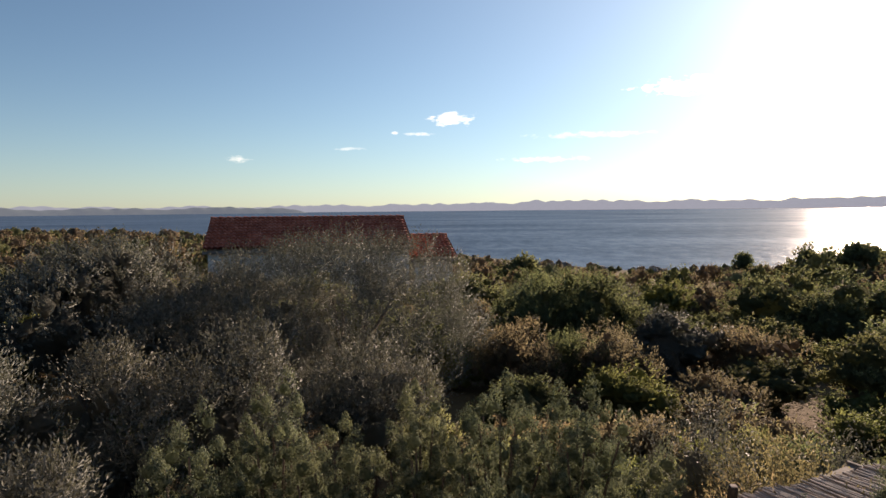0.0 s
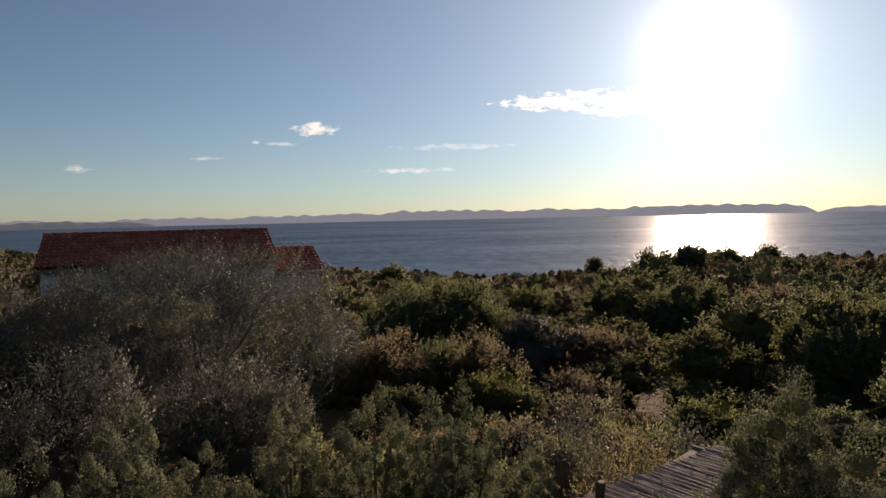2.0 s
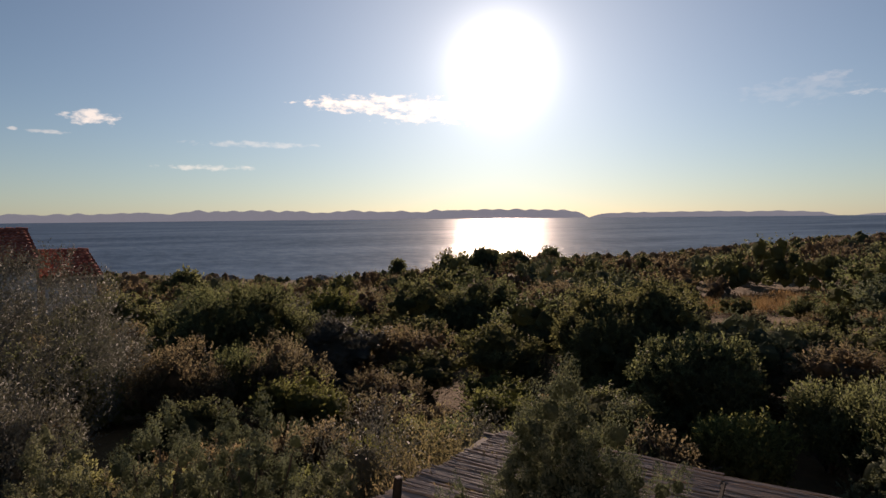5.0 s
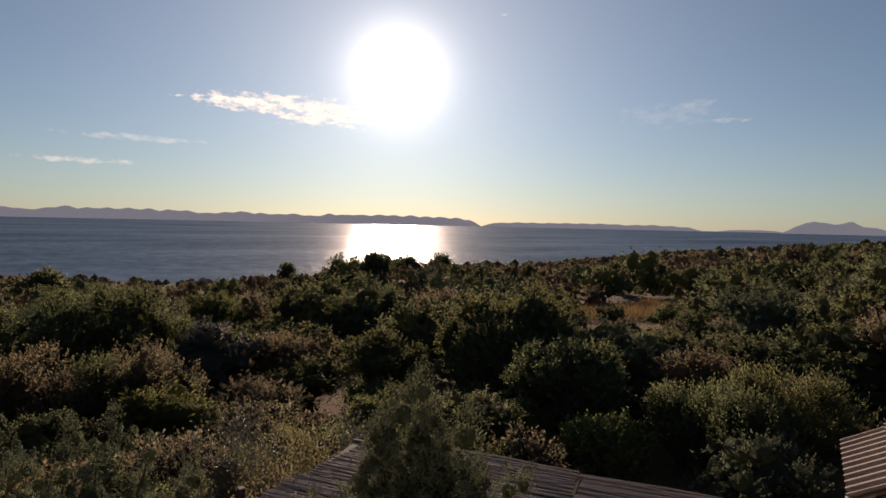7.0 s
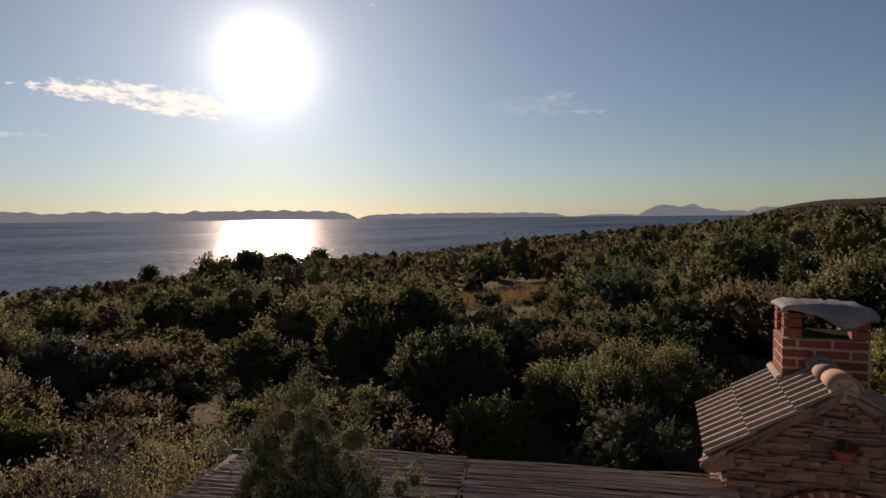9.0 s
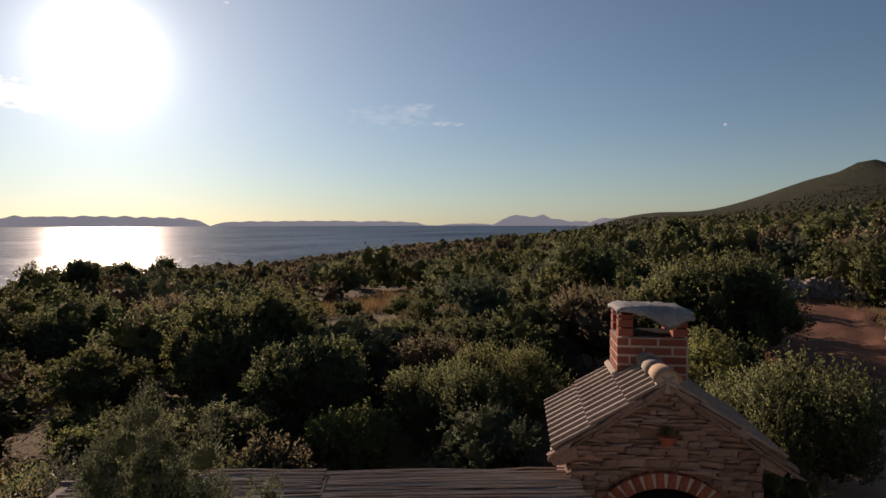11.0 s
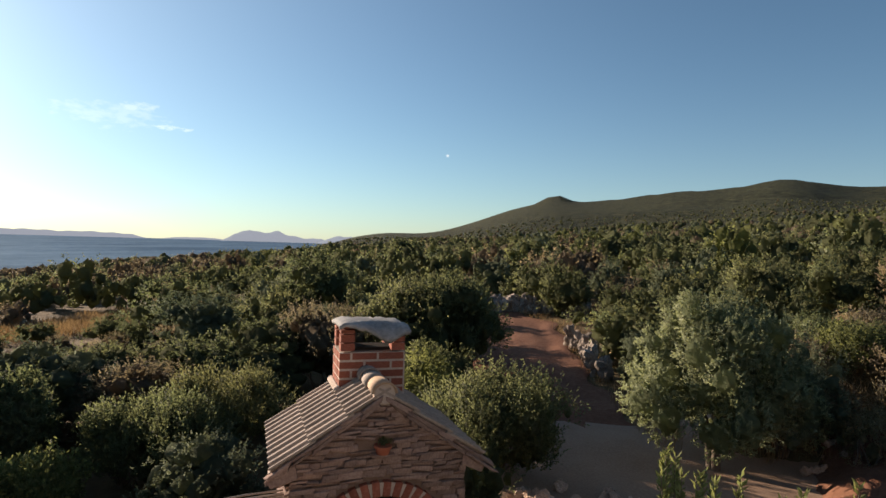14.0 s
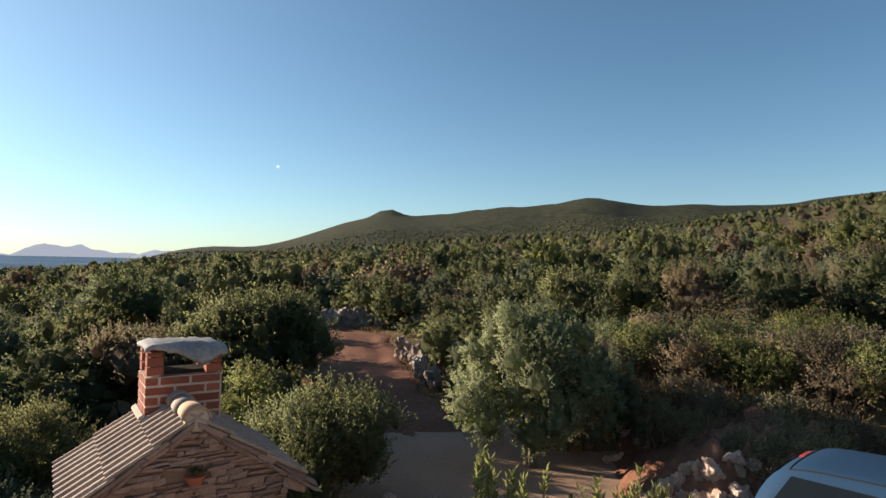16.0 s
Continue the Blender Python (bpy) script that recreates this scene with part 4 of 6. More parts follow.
def yard_sheet():
    radii, n = np.linspace(0, 1, 16), 64
    a = np.linspace(0, 2 * np.pi, n, endpoint=False)
    k = 1 + 0.05 * np.sin(3 * a) + 0.04 * np.sin(7 * a + 1)
    dx, dy = np.outer(radii, 4.3 * k * np.cos(a)), np.outer(radii, 3.1 * k * np.sin(a))
    x, y = 8.5 + dx * 0.92 - dy * 0.39, -4.1 + dx * 0.39 + dy * 0.92
    z = lie(x, y) + 0.05 - 0.12 * (radii[:, None] > 0.97)
    i, j = np.meshgrid(np.arange(15), np.arange(n), indexing="ij")
    kk = (j + 1) % n
    return quads("yard", np.stack([x, y, z], -1).reshape(-1, 3), np.stack([i * n + j, (i + 1) * n + j, (i + 1) * n + kk, i * n + kk], -1).reshape(-1, 4), [GRAVEL], shade=True)


tagged(link("pavement", yard_sheet()), "flat grey-brown gravel yard at the foot of the bank", "yard", kind="structure")

# ---- stone barbecue ----
BBQ = pose(5.195, 0.24, float(lie(5.2, 0.24)) - 0.02, 0, 0, -71.8)
BBQ_Z = BBQ.translation.z
EAVE, RISE, HALF, DEPTH = 2.24 - BBQ_Z, 0.56, 0.85, 1.2
TAKEN.append((5.7, 0.4, 1.3))


def flat_stone(rng, w, h, d):
    bm = bmesh.new()
    bmesh.ops.create_cube(bm, size=1.0, matrix=Matrix.Diagonal((w, d, h, 1)))
    for v in bm.verts:
        v.co.x += rng.uniform(-0.35, 0.35) * min(w, 0.06)
        v.co.z += rng.uniform(-0.3, 0.3) * h
        v.co.y += rng.uniform(-0.3, 0.3) * d
    bmesh.ops.bevel(bm, geom=bm.edges[:], offset=0.005, segments=1, affect="EDGES")
    me = bpy.data.meshes.new("stone")
    bm.to_mesh(me)
    bm.free()
    me.materials.append(STONE)
    return me


def barbecue():
    rng = random.Random(7)
    ob = thing("barbecue", BBQ, "stone garden barbecue with brick arch, tiled roof and brick chimney", "barbecue")
    wx, wy, wtop = 0.70, 1.06, EAVE - 0.03
    # shell: side walls, back, front with arched opening and gable
    bm = bmesh.new()
    arch_r, arch_z = 0.44, EAVE - 0.62
    outline = [(-wx, 0.0), (-wx, wtop), (0.0, wtop + RISE * wx / HALF + 0.05), (wx, wtop), (wx, 0.0)]
    hole = [(arch_r * math.cos(math.pi * k / 16), arch_z + 0.36 * math.sin(math.pi * k / 16)) for k in range(17)]
    hole = [(arch_r, 0.85)] + hole + [(-arch_r, 0.85)]
    for y in (0.05, 0.20):
        ring = [bm.verts.new((x, y, z)) for x, z in outline]
        inner = [bm.verts.new((x, y, z)) for x, z in hole]
        edges = [bm.edges.new((ring[i], ring[(i + 1) % 5])) for i in range(5)] + [bm.edges.new((inner[i], inner[(i + 1) % len(inner)])) for i in range(len(inner))]
        bmesh.ops.triangle_fill(bm, use_beauty=True, edges=edges)
    part("front_wall", bm, DARKJOINT, ob)
    bm = bmesh.new()
    for sx in (-1, 1):
        add_box(bm, (0.16, wy - 0.2, wtop), pose(sx * (wx - 0.08), 0.2 + (wy - 0.2) / 2, wtop / 2))
    add_box(bm, (2 * wx - 0.32, 0.12, wtop), pose(0, wy - 0.06, wtop / 2))
    part("side_walls", bm, DARKJOINT, ob)
    bm = bmesh.new()
    add_box(bm, (2 * wx - 0.33, 0.03, wtop - 0.9), pose(0, wy - 0.15, 0.9 + (wtop - 0.9) / 2))
    add_box(bm, (2 * wx - 0.33, wy - 0.36, 0.06), pose(0, 0.2 + (wy - 0.36) / 2, 0.82))
    add_box(bm, (2 * wx - 0.33, wy - 0.36, 0.03), pose(0, 0.2 + (wy - 0.36) / 2, wtop - 0.02))
    part("firebox", bm, SOOT, ob, "soot-black firebox")
    # face stones in thin uneven courses
    shapes = [flat_stone(rng, w, h, 0.05) for w, h in ((0.10, 0.035), (0.14, 0.03), (0.18, 0.04), (0.22, 0.035), (0.27, 0.045), (0.12, 0.05), (0.16, 0.055), (0.3, 0.03))]
    dims = [(0.10, 0.035), (0.14, 0.03), (0.18, 0.04), (0.22, 0.035), (0.27, 0.045), (0.12, 0.05), (0.16, 0.055), (0.3, 0.03)]

    def lay(x, y, z, k, sw, sh, turn=0.0, tilt=0.0):
        st = link("stone", shapes[k], ob)
        st.matrix_basis = pose(x, y, z, 0, tilt, turn) @ Matrix.Diagonal((sw, 1, sh, 1))

    z = 0.9
    while z < wtop + RISE - 0.06:
        ch = rng.choice((0.018, 0.024, 0.029, 0.036, 0.046))
        lim = wx if z < wtop else wx * (1 - (z - wtop - 0.03) / (RISE * wx / HALF)) + 0.01
        x = -lim
        while x < lim - 0.03:
            k = rng.randrange(len(dims))
            w = min(dims[k][0] * rng.uniform(0.4, 1.25), lim - x)
            cx, cz = x + w / 2, z + ch / 2
            inside = z < arch_z and abs(cx) < arch_r + 0.14 or (cx / (arch_r + 0.135)) ** 2 + (max(cz - arch_z, 0) / 0.5) ** 2 < 1
            pot = abs(cx) < 0.09 and abs(cz - (wtop + 0.16)) < 0.075
            if w > 0.035 and not inside and not pot:
                lay(cx, 0.05 - rng.uniform(0, 0.03), cz + rng.uniform(-0.004, 0.004), k, (w - 0.004) / dims[k][0], (ch * rng.uniform(0.9, 1.2) - 0.003) / dims[k][1], rng.uniform(-7, 7), rng.uniform(-6, 6))
            x += w
        z += ch
    # the left flank shows its stones end on
    z = 1.1
    while z < wtop - 0.05:
        ch = rng.choice((0.05, 0.06, 0.075))
        y = 0.08
        while y < wy - 0.05:
            w = rng.uniform(0.14, 0.3)
            lay(-wx - 0.005, y + w / 2, z + ch / 2, 3, (w - 0.01) / 0.22, (ch - 0.008) / 0.035, 90)
            y += w
        z += ch
    # brick arch
    bm = box((0.062, 0.13, 0.12), bevel=0.005)
    vous = bpy.data.meshes.new("brick")
    bm.to_mesh(vous)
    bm.free()
    vous.materials.append(BRICK)
    n = 18
    for k in range(n):
        th = math.pi * (k + 0.5) / n
        x, zz = (arch_r + 0.055) * math.cos(th), arch_z + 0.415 * math.sin(th)
        b = link("brick", vous, ob)
        b.matrix_basis = pose(x, 0.06, zz, 0, 90 - math.degrees(math.atan2(0.415 * math.sin(th) / 0.88, (arch_r + 0.055) * math.cos(th) * 0.95)), 0)
    bm = bmesh.new()
    for k in range(40):
        th0, th1 = math.pi * k / 40, math.pi * (k + 1) / 40
        q = [bm.verts.new(((arch_r + o) * math.cos(t), 0.0, arch_z + (0.36 + o) * math.sin(t))) for t, o in ((th0, 0.0), (th0, 0.11), (th1, 0.11), (th1, 0.0))]
        bm.faces.new(q)
    for k in range(2):
        add_box(bm, (0.11, 0.08, arch_z - 0.9), pose((-1, 1)[k] * (arch_r + 0.055), 0.041, 0.9 + (arch_z - 0.9) / 2))
    part("arch_mortar", bm, MORTAR, ob, "pale mortar between the arch bricks")
    # sloping stones under the verge
    slope = math.degrees(math.atan2(RISE, HALF))
    bm = bmesh.new()
    for sx in (-1, 1):
        add_box(bm, (math.hypot(HALF, RISE) - 0.02, 0.06, 0.07), pose(sx * HALF / 2, 0.05, EAVE + RISE / 2 - 0.05, 0, sx * slope, 0))
    add_box(bm, (0.16, 0.08, 0.1), pose(0, 0.02, EAVE + RISE - 0.055), 0.02)
    part("verge_mortar", bm, MORTAR, ob)
    for sx in (-1, 1):
        for layer in (0, 1):
            u = 0.02 + 0.03 * layer
            while u < 0.97:
                w = rng.uniform(0.12, 0.3)
                mid = min(u + w / 2, 0.98)
                k = rng.randrange(len(shapes))
                st = link("stone", shapes[k], ob)
                st.matrix_basis = pose(sx * HALF * mid, 0.012 - rng.uniform(0, 0.012), EAVE + RISE * (1 - mid) - 0.03 - 0.036 * layer, 0, sx * (slope + rng.uniform(-3, 3)), 0) @ Matrix.Diagonal((w * 1.0 / dims[k][0], 1.2, rng.uniform(0.022, 0.036) / dims[k][1], 1))
                u += w
        toe = link("stone", shapes[6], ob)  # heavier stone at the foot of the verge
        toe.matrix_basis = pose(sx * (HALF - 0.09), 0.03, EAVE - 0.045, 0, sx * slope * 0.6, 0) @ Matrix.Diagonal((1.25, 1.6, 1.5, 1))
    # tiles: three overlapping courses a side, each tile with two ribs
    cols, rows = 5, 3
    slope = math.atan2(RISE, HALF)
    length = math.hypot(HALF, RISE) / rows
    tw = (DEPTH + 0.02) / cols
    heap = Heap()
    u = np.linspace(0, 1, 17)
    rib = 0.025 * np.clip(np.cos(u * 4 * np.pi) * 2.5, -1.0, 1.0)
    t = np.array([0.0, 1.0])
    prof = np.stack([np.repeat(u * tw, 2).reshape(-1, 2), np.tile(t * (length + 0.05), (17, 1)), rib[:, None] + np.zeros((17, 2))], -1)
    top = prof.reshape(-1, 3)
    low = top - np.array([0, 0, 0.018])
    v = np.concatenate([top, low])
    f = []
    for i in range(16):
        a = 2 * i
        f += [(a, a + 1, a + 3, a + 2), (34 + a, 34 + a + 2, 34 + a + 3, 34 + a + 1), (a, a + 2, 34 + a + 2, 34 + a), (a + 1, 34 + a + 1, 34 + a + 3, a + 3)]
    f += [(0, 34, 35, 1), (32, 33, 67, 66)]
    heap.add((v, np.array(f)), 0)
    tile = heap.mesh("roof_tile", [TILE])
    for side in (-1, 1):
        for r in range(rows):
            for c in range(cols):
                start = HALF - (r) * length * math.cos(slope)
                zz = EAVE + r * length * math.sin(slope) + 0.012
                m = Matrix.Translation((side * start, c * tw - 0.02 + (tw if side > 0 else 0), zz)) @ pose(0, 0, 0, 0, 0, 90 if side > 0 else -90)
                m = Matrix.Translation((side * start, (c + (0 if side > 0 else 1)) * tw - 0.02, zz)) @ pose(0, 0, 0, 0, 0, 90 if side > 0 else -90)
                ti = link("roof_tile", tile, ob)
                ti.matrix_basis = m @ pose(0, 0, 0, math.degrees(slope) - 3.6, 0, 0)
    # ridge tiles: half round, the front one ochre
    for k in range(3):
        y0 = -0.03 + 0.30 * k
        u = np.linspace(0, np.pi, 11)
        v, f = [], []
        for yy, rr in ((0.0, 0.105), (0.33, 0.085)):
            for o in (0.0, 0.018):
                v += [((rr - o) * math.cos(q), yy, (rr - o) * math.sin(q) * 0.9) for q in u]
        for i in range(10):
            f += [(i, i + 1, 22 + i + 1, 22 + i), (11 + i, 33 + i, 33 + i + 1, 11 + i + 1), (i, 11 + i, 11 + i + 1, i + 1), (22 + i, 22 + i + 1, 33 + i + 1, 33 + i)]
        h = Heap()
        h.add((np.array(v), np.array(f)), 0, True)
        rt = link("ridge_tile", h.mesh("ridge_tile", [RIDGE if k == 0 else TILE]), ob, "ochre half-round ridge tile" if k == 0 else "")
        rt.matrix_basis = pose(0, y0, EAVE + RISE - 0.02 + 0.012 * (k == 0), 0, 0, 0)
    bm = bmesh.new()
    bmesh.ops.create_cone(bm, cap_ends=True, segments=20, radius1=0.084, radius2=0.084, depth=0.1, matrix=pose(0, 0.035, EAVE + RISE - 0.012, 90))
    part("ridge_mortar", bm, MORTAR, ob, "mortar that fills the end of the ridge tile")
    # chimney
    cx, cy0, cw, cd = 0.05, 0.74, 0.60, 0.42
    zb = EAVE + RISE - 0.28
    course = 0.079
    chim = part("chimney", box((cw - 0.008, cd - 0.008, 0.46), (cx, cy0 + cd / 2, zb + 0.23)), MORTAR, ob, "square red brick chimney with pale joints")
    bm = box((1, 1, 1), bevel=0.0)
    unit_brick = bpy.data.meshes.new("brick")
    bm.to_mesh(unit_brick)
    bm.free()
    unit_brick.materials.append(BRICK)

    def brick(x0, x1, y0, y1, z0, z1, jog=0.0):
        b = link("brick", unit_brick, chim)
        b.matrix_basis = pose((x0 + x1) / 2, (y0 + y1) / 2 - jog, (z0 + z1) / 2) @ Matrix.Diagonal((x1 - x0, y1 - y0, z1 - z0, 1))

    for r in range(6):
        z0 = zb + r * course
        z1 = z0 + course - 0.02
        cut = ([0, 0.115, 0.355, 0.6] if r % 2 else [0, 0.235, 0.475, 0.6])
        for a, b in zip(cut, cut[1:]):
            for y0 in (cy0, cy0 + cd - 0.11):
                brick(cx - cw / 2 + a, cx - cw / 2 + b - 0.02, y0, y0 + 0.11, z0, z1, rng.uniform(-0.003, 0.003))
        for sx in (-1, 1):
            mid = cy0 + (0.115 if r % 2 else 0.2)
            x0 = cx - cw / 2 if sx < 0 else cx + cw / 2 - 0.11
            brick(x0 - 0.002, x0 + 0.112, cy0 + 0.118, mid + 0.09, z0, z1)
            brick(x0 - 0.002, x0 + 0.112, mid + 0.103, cy0 + cd - 0.118, z0, z1)
    zt = zb + 6 * course
    for sx in (-1, 1):
        for sy in (-1, 1):
            for r in range(3):
                x0 = cx + sx * (cw / 2 - 0.07)
                y0 = cy0 + cd / 2 + sy * (cd / 2 - 0.055)
                brick(x0 - 0.062, x0 + 0.062, y0 - 0.055, y0 + 0.055, zt + r * course, zt + (r + 1) * course - (0.012 if r < 2 else 0.05))
    # sooty plate stands in for the dark of the open flue
    part("flue", box((cw - 0.2, cd - 0.18, 0.03), (cx, cy0 + cd / 2, zt + 0.004)), SOOT, chim, "sooty black plate standing in for the flue opening")
    # sagging cement cap
    h = Heap()
    nx, ny = 15, 9
    gx, gy = np.meshgrid(np.linspace(-1, 1, nx), np.linspace(-1, 1, ny), indexing="ij")
    wob = np.random.default_rng(3).normal(size=gx.shape) * 0.006
    X = cx + 0.01 + gx * 0.325
    Y = cy0 + cd / 2 + gy * 0.27
    Zt = zt + 2 * course + 0.10 - 0.012 * gx - 0.03 * gx ** 6 - 0.02 * np.abs(gy) ** 4 - 0.21 * np.maximum(-gy - 0.35, 0) ** 1.5 * np.exp(-((gx - 0.35) / 0.5) ** 2) + wob
    Zb = Zt - 0.032 - 0.02 * np.exp(-((gx - 0.35) / 0.35) ** 2) * (gy < -0.3)
    v = np.concatenate([np.stack([X, Y, Zt], -1).reshape(-1, 3), np.stack([cx + (X - cx) * 0.97, Y, Zb], -1).reshape(-1, 3)])
    i, j = np.meshgrid(np.arange(nx - 1), np.arange(ny - 1), indexing="ij")
    q = np.stack([i * ny + j, (i + 1) * ny + j, (i + 1) * ny + j + 1, i * ny + j + 1], -1).reshape(-1, 4)
    o = nx * ny
    rim = [k for k in range(ny)] + [k * ny + ny - 1 for k in range(1, nx)] + [(nx - 1) * ny + k for k in range(ny - 2, -1, -1)] + [k * ny for k in range(nx - 2, 0, -1)]
    sidef = [(rim[k], rim[(k + 1) % len(rim)], rim[(k + 1) % len(rim)] + o, rim[k] + o) for k in range(len(rim))]
    h.add((v, np.concatenate([q, q[:, ::-1] + o, np.array(sidef)])), 0, True)
    link("chimney_cap", h.mesh("chimney_cap", [CAPSTONE]), chim, "sagging grey cement cap")
    # small pot bracket in the gable
    bm = bmesh.new()
    bmesh.ops.create_cone(bm, cap_ends=True, segments=16, radius1=0.048, radius2=0.066, depth=0.055, matrix=pose(0, -0.005, wtop + 0.136))
    bmesh.ops.create_cone(bm, cap_ends=True, segments=16, radius1=0.072, radius2=0.072, depth=0.018, matrix=pose(0, -0.005, wtop + 0.166))
    part("pot", bm, TERRACOTTA, ob, "small terracotta pot set in the gable")
    part("pot_ledge", box((0.19, 0.1, 0.02), (0, 0.01, wtop + 0.098), 0.004), STONE, ob)
    rg = np.random.default_rng(11)
    h = Heap()
    d = unit(rg.normal(size=(60, 3)) * 0.7 + np.array([0, 0, 1.0]))
    h.add(leaf_quads(rg, np.tile([[0, 0, wtop + 0.175]], (60, 1)) + rg.normal(size=(60, 3)) * 0.02, d, 0.06, 0.012), 0)
    link("pot_plant", h.mesh("pot_plant", [MASTIC]), ob)
    # gutter corbel by the eave
    part("corbel", box((0.13, 0.1, 0.05), (-wx - 0.05, 0.12, wtop - 0.09), 0.02, (0, -20, 0)), STONE, ob)
    part("corner_plaster", box((0.07, 0.05, 0.2), (-wx + 0.01, 0.012, wtop - 0.33), 0.012, (0, -8, 0)), PLASTER, ob, "patch of white plaster on the corner")
    part("chimney_fillet", box((0.06, cd + 0.05, 0.035), (cx - cw / 2 - 0.02, cy0 + cd / 2, EAVE + RISE * (1 - (cw / 2 - cx + 0.02) / HALF) + 0.045), 0.012, (0, -math.degrees(slope), 0)), MORTAR, ob)


barbecue()

# ---- reed-covered pergola ----
def pergola():
    a, b = Vector((3.18, 4.27, 2.085)), Vector((5.12, 0.92, 1.99))
    along = (b - a).normalized()
    ob = thing("pergola", Matrix.Translation(a) @ pose(0, 0, 0, math.degrees(math.asin(along.z)), 0, math.degrees(math.atan2(along.y, along.x)) - 90), "low pergola roofed with weathered grey reed mats", "pergola")
    # local y runs along the outer edge, local x lies towards the house
    ln, dp = (b - a).length, 1.75
    rng = np.random.default_rng(17)
    # every reed bundle is a rod along y; split at two joints
    joints = [0.0, ln * 0.5, ln]
    shapes = []
    for s in range(6):
        n = 6
        h = Heap()
        y = np.linspace(0, 1, 7)
        for k in range(n):
            x = k * 0.016 + rng.normal() * 0.004
            pts = np.stack([x + rng.normal(size=7) * 0.003, y, rng.normal(size=7) * 0.006 + rng.uniform(-0.012, 0.014)], -1)
            h.add(tube(pts, np.full(7, 0.0085) * rng.uniform(0.65, 1.35), 4), 0, True)
        shapes.append(h.mesh("reed", [REED]))
    for (y0, y1) in zip(joints, joints[1:]):
        x = -0.13
        while x < dp:
            start = y0 if y0 > 0 else 0.12 - 0.15 * x + rng.uniform(-0.02, 0.02)
            r = link("reed", shapes[rng.integers(6)], ob)
            r.matrix_basis = pose(x + 0.02 * rng.normal() * 0.3, start + 0.012 + rng.uniform(-0.02, 0.02), rng.uniform(-0.009, 0.009), 0, 0, rng.uniform(-0.25, 0.25)) @ Matrix.Diagonal((1, y1 - start - 0.02, 1, 1))
            x += 0.07
    part("reed_edge", box((0.035, ln, 0.05), (-0.03, ln / 2, -0.03), 0.006), TIMBER, ob)
    for y in (0.06, ln * 0.5, ln - 0.06):
        part("beam", box((dp + 0.06, 0.07, 0.09), (dp / 2, y, -0.065), 0.006), TIMBER, ob)
    # dark strip puts the shadow seam between the two mats into colour
    part("joint_shade", box((dp, 0.03, 0.016), (dp / 2, ln * 0.5, 0.002), 0.004), WOODSHADE, ob)
    for y in (0.06, ln - 0.06):
        for x in (0.06, dp - 0.06):
            w = ob.matrix_world @ Vector((x, y, 0))
            drop = w.z - float(lie(w.x, w.y))
            part("post", box((0.09, 0.09, drop - 0.1), (x, y, -0.1 - (drop - 0.1) / 2), 0.008), TIMBER, ob)


pergola()
# cut stake that leans beside the junipers
h = Heap()
foot_z = float(lie(1.22, 2.32))
h.add(tube([(1.22, 2.32, foot_z - 0.1), (1.27, 2.30, 1.2), (1.33, 2.265, 2.3), (1.37, 2.25, 2.83), (1.372, 2.249, 2.845), (1.372, 2.249, 2.846)], [0.026, 0.025, 0.022, 0.02, 0.018, 0.001], 10), 0, True)
stake = thing("wooden_stake", Matrix.Identity(4), "dark weathered wooden stake with a pale cut end", "stake")
link("pole", h.mesh("pole", [WOODSHADE]), stake)
part("cut_end", box((0.026, 0.026, 0.006), (1.372, 2.249, 2.848), 0.002), MORTAR, stake, "pale sawn end")
TAKEN += [(3.6, 2.2, 1.2), (2.8, 3.2, 1.2), (4.3, 1.4, 1.2)]


# ---- house below ----
def tiled_slope(width, run, rise, tile_w=0.24, course=0.34):
    """A roof face of curved tiles in stepped courses; the ridge at y = 0, z = 0, the eave towards -y."""
    nx = int(width / tile_w) * 6 + 1
    x = np.linspace(0, width, nx)
    wave = 0.085 * np.abs(np.sin(np.pi * x / tile_w)) ** 0.7
    ln = math.hypot(run, rise)
    nr = int(ln / course)
    ys, zs = [], []
    for r in range(nr):
        for e in (0.0, 0.98):
            s = (r + e) * ln / nr
            ys.append(-s * run / ln)
            zs.append(-s * rise / ln + 0.085 * e)
    ys, zs = np.array(ys), np.array(zs)
    m = len(ys)
    X, Y = np.meshgrid(x, ys, indexing="ij")
    Z = zs[None, :] + wave[:, None]
    rng = np.random.default_rng(2)
    Z = Z + np.repeat(np.repeat(rng.normal(size=((nx - 1) // 6 + 1, nr)) * 0.008, 6, 0)[:nx], 2, 1)
    i, j = np.meshgrid(np.arange(nx - 1), np.arange(m - 1), indexing="ij")
    f = np.stack([i * m + j, i * m + j + 1, (i + 1) * m + j + 1, (i + 1) * m + j], -1).reshape(-1, 4)
    h = Heap()
    v = np.stack([X, Y, Z], -1).reshape(-1, 3)
    h.add((v, f), 0)
    h.add((v - np.array([0, 0, 0.09]), f[:, ::-1]), 0)
    return h


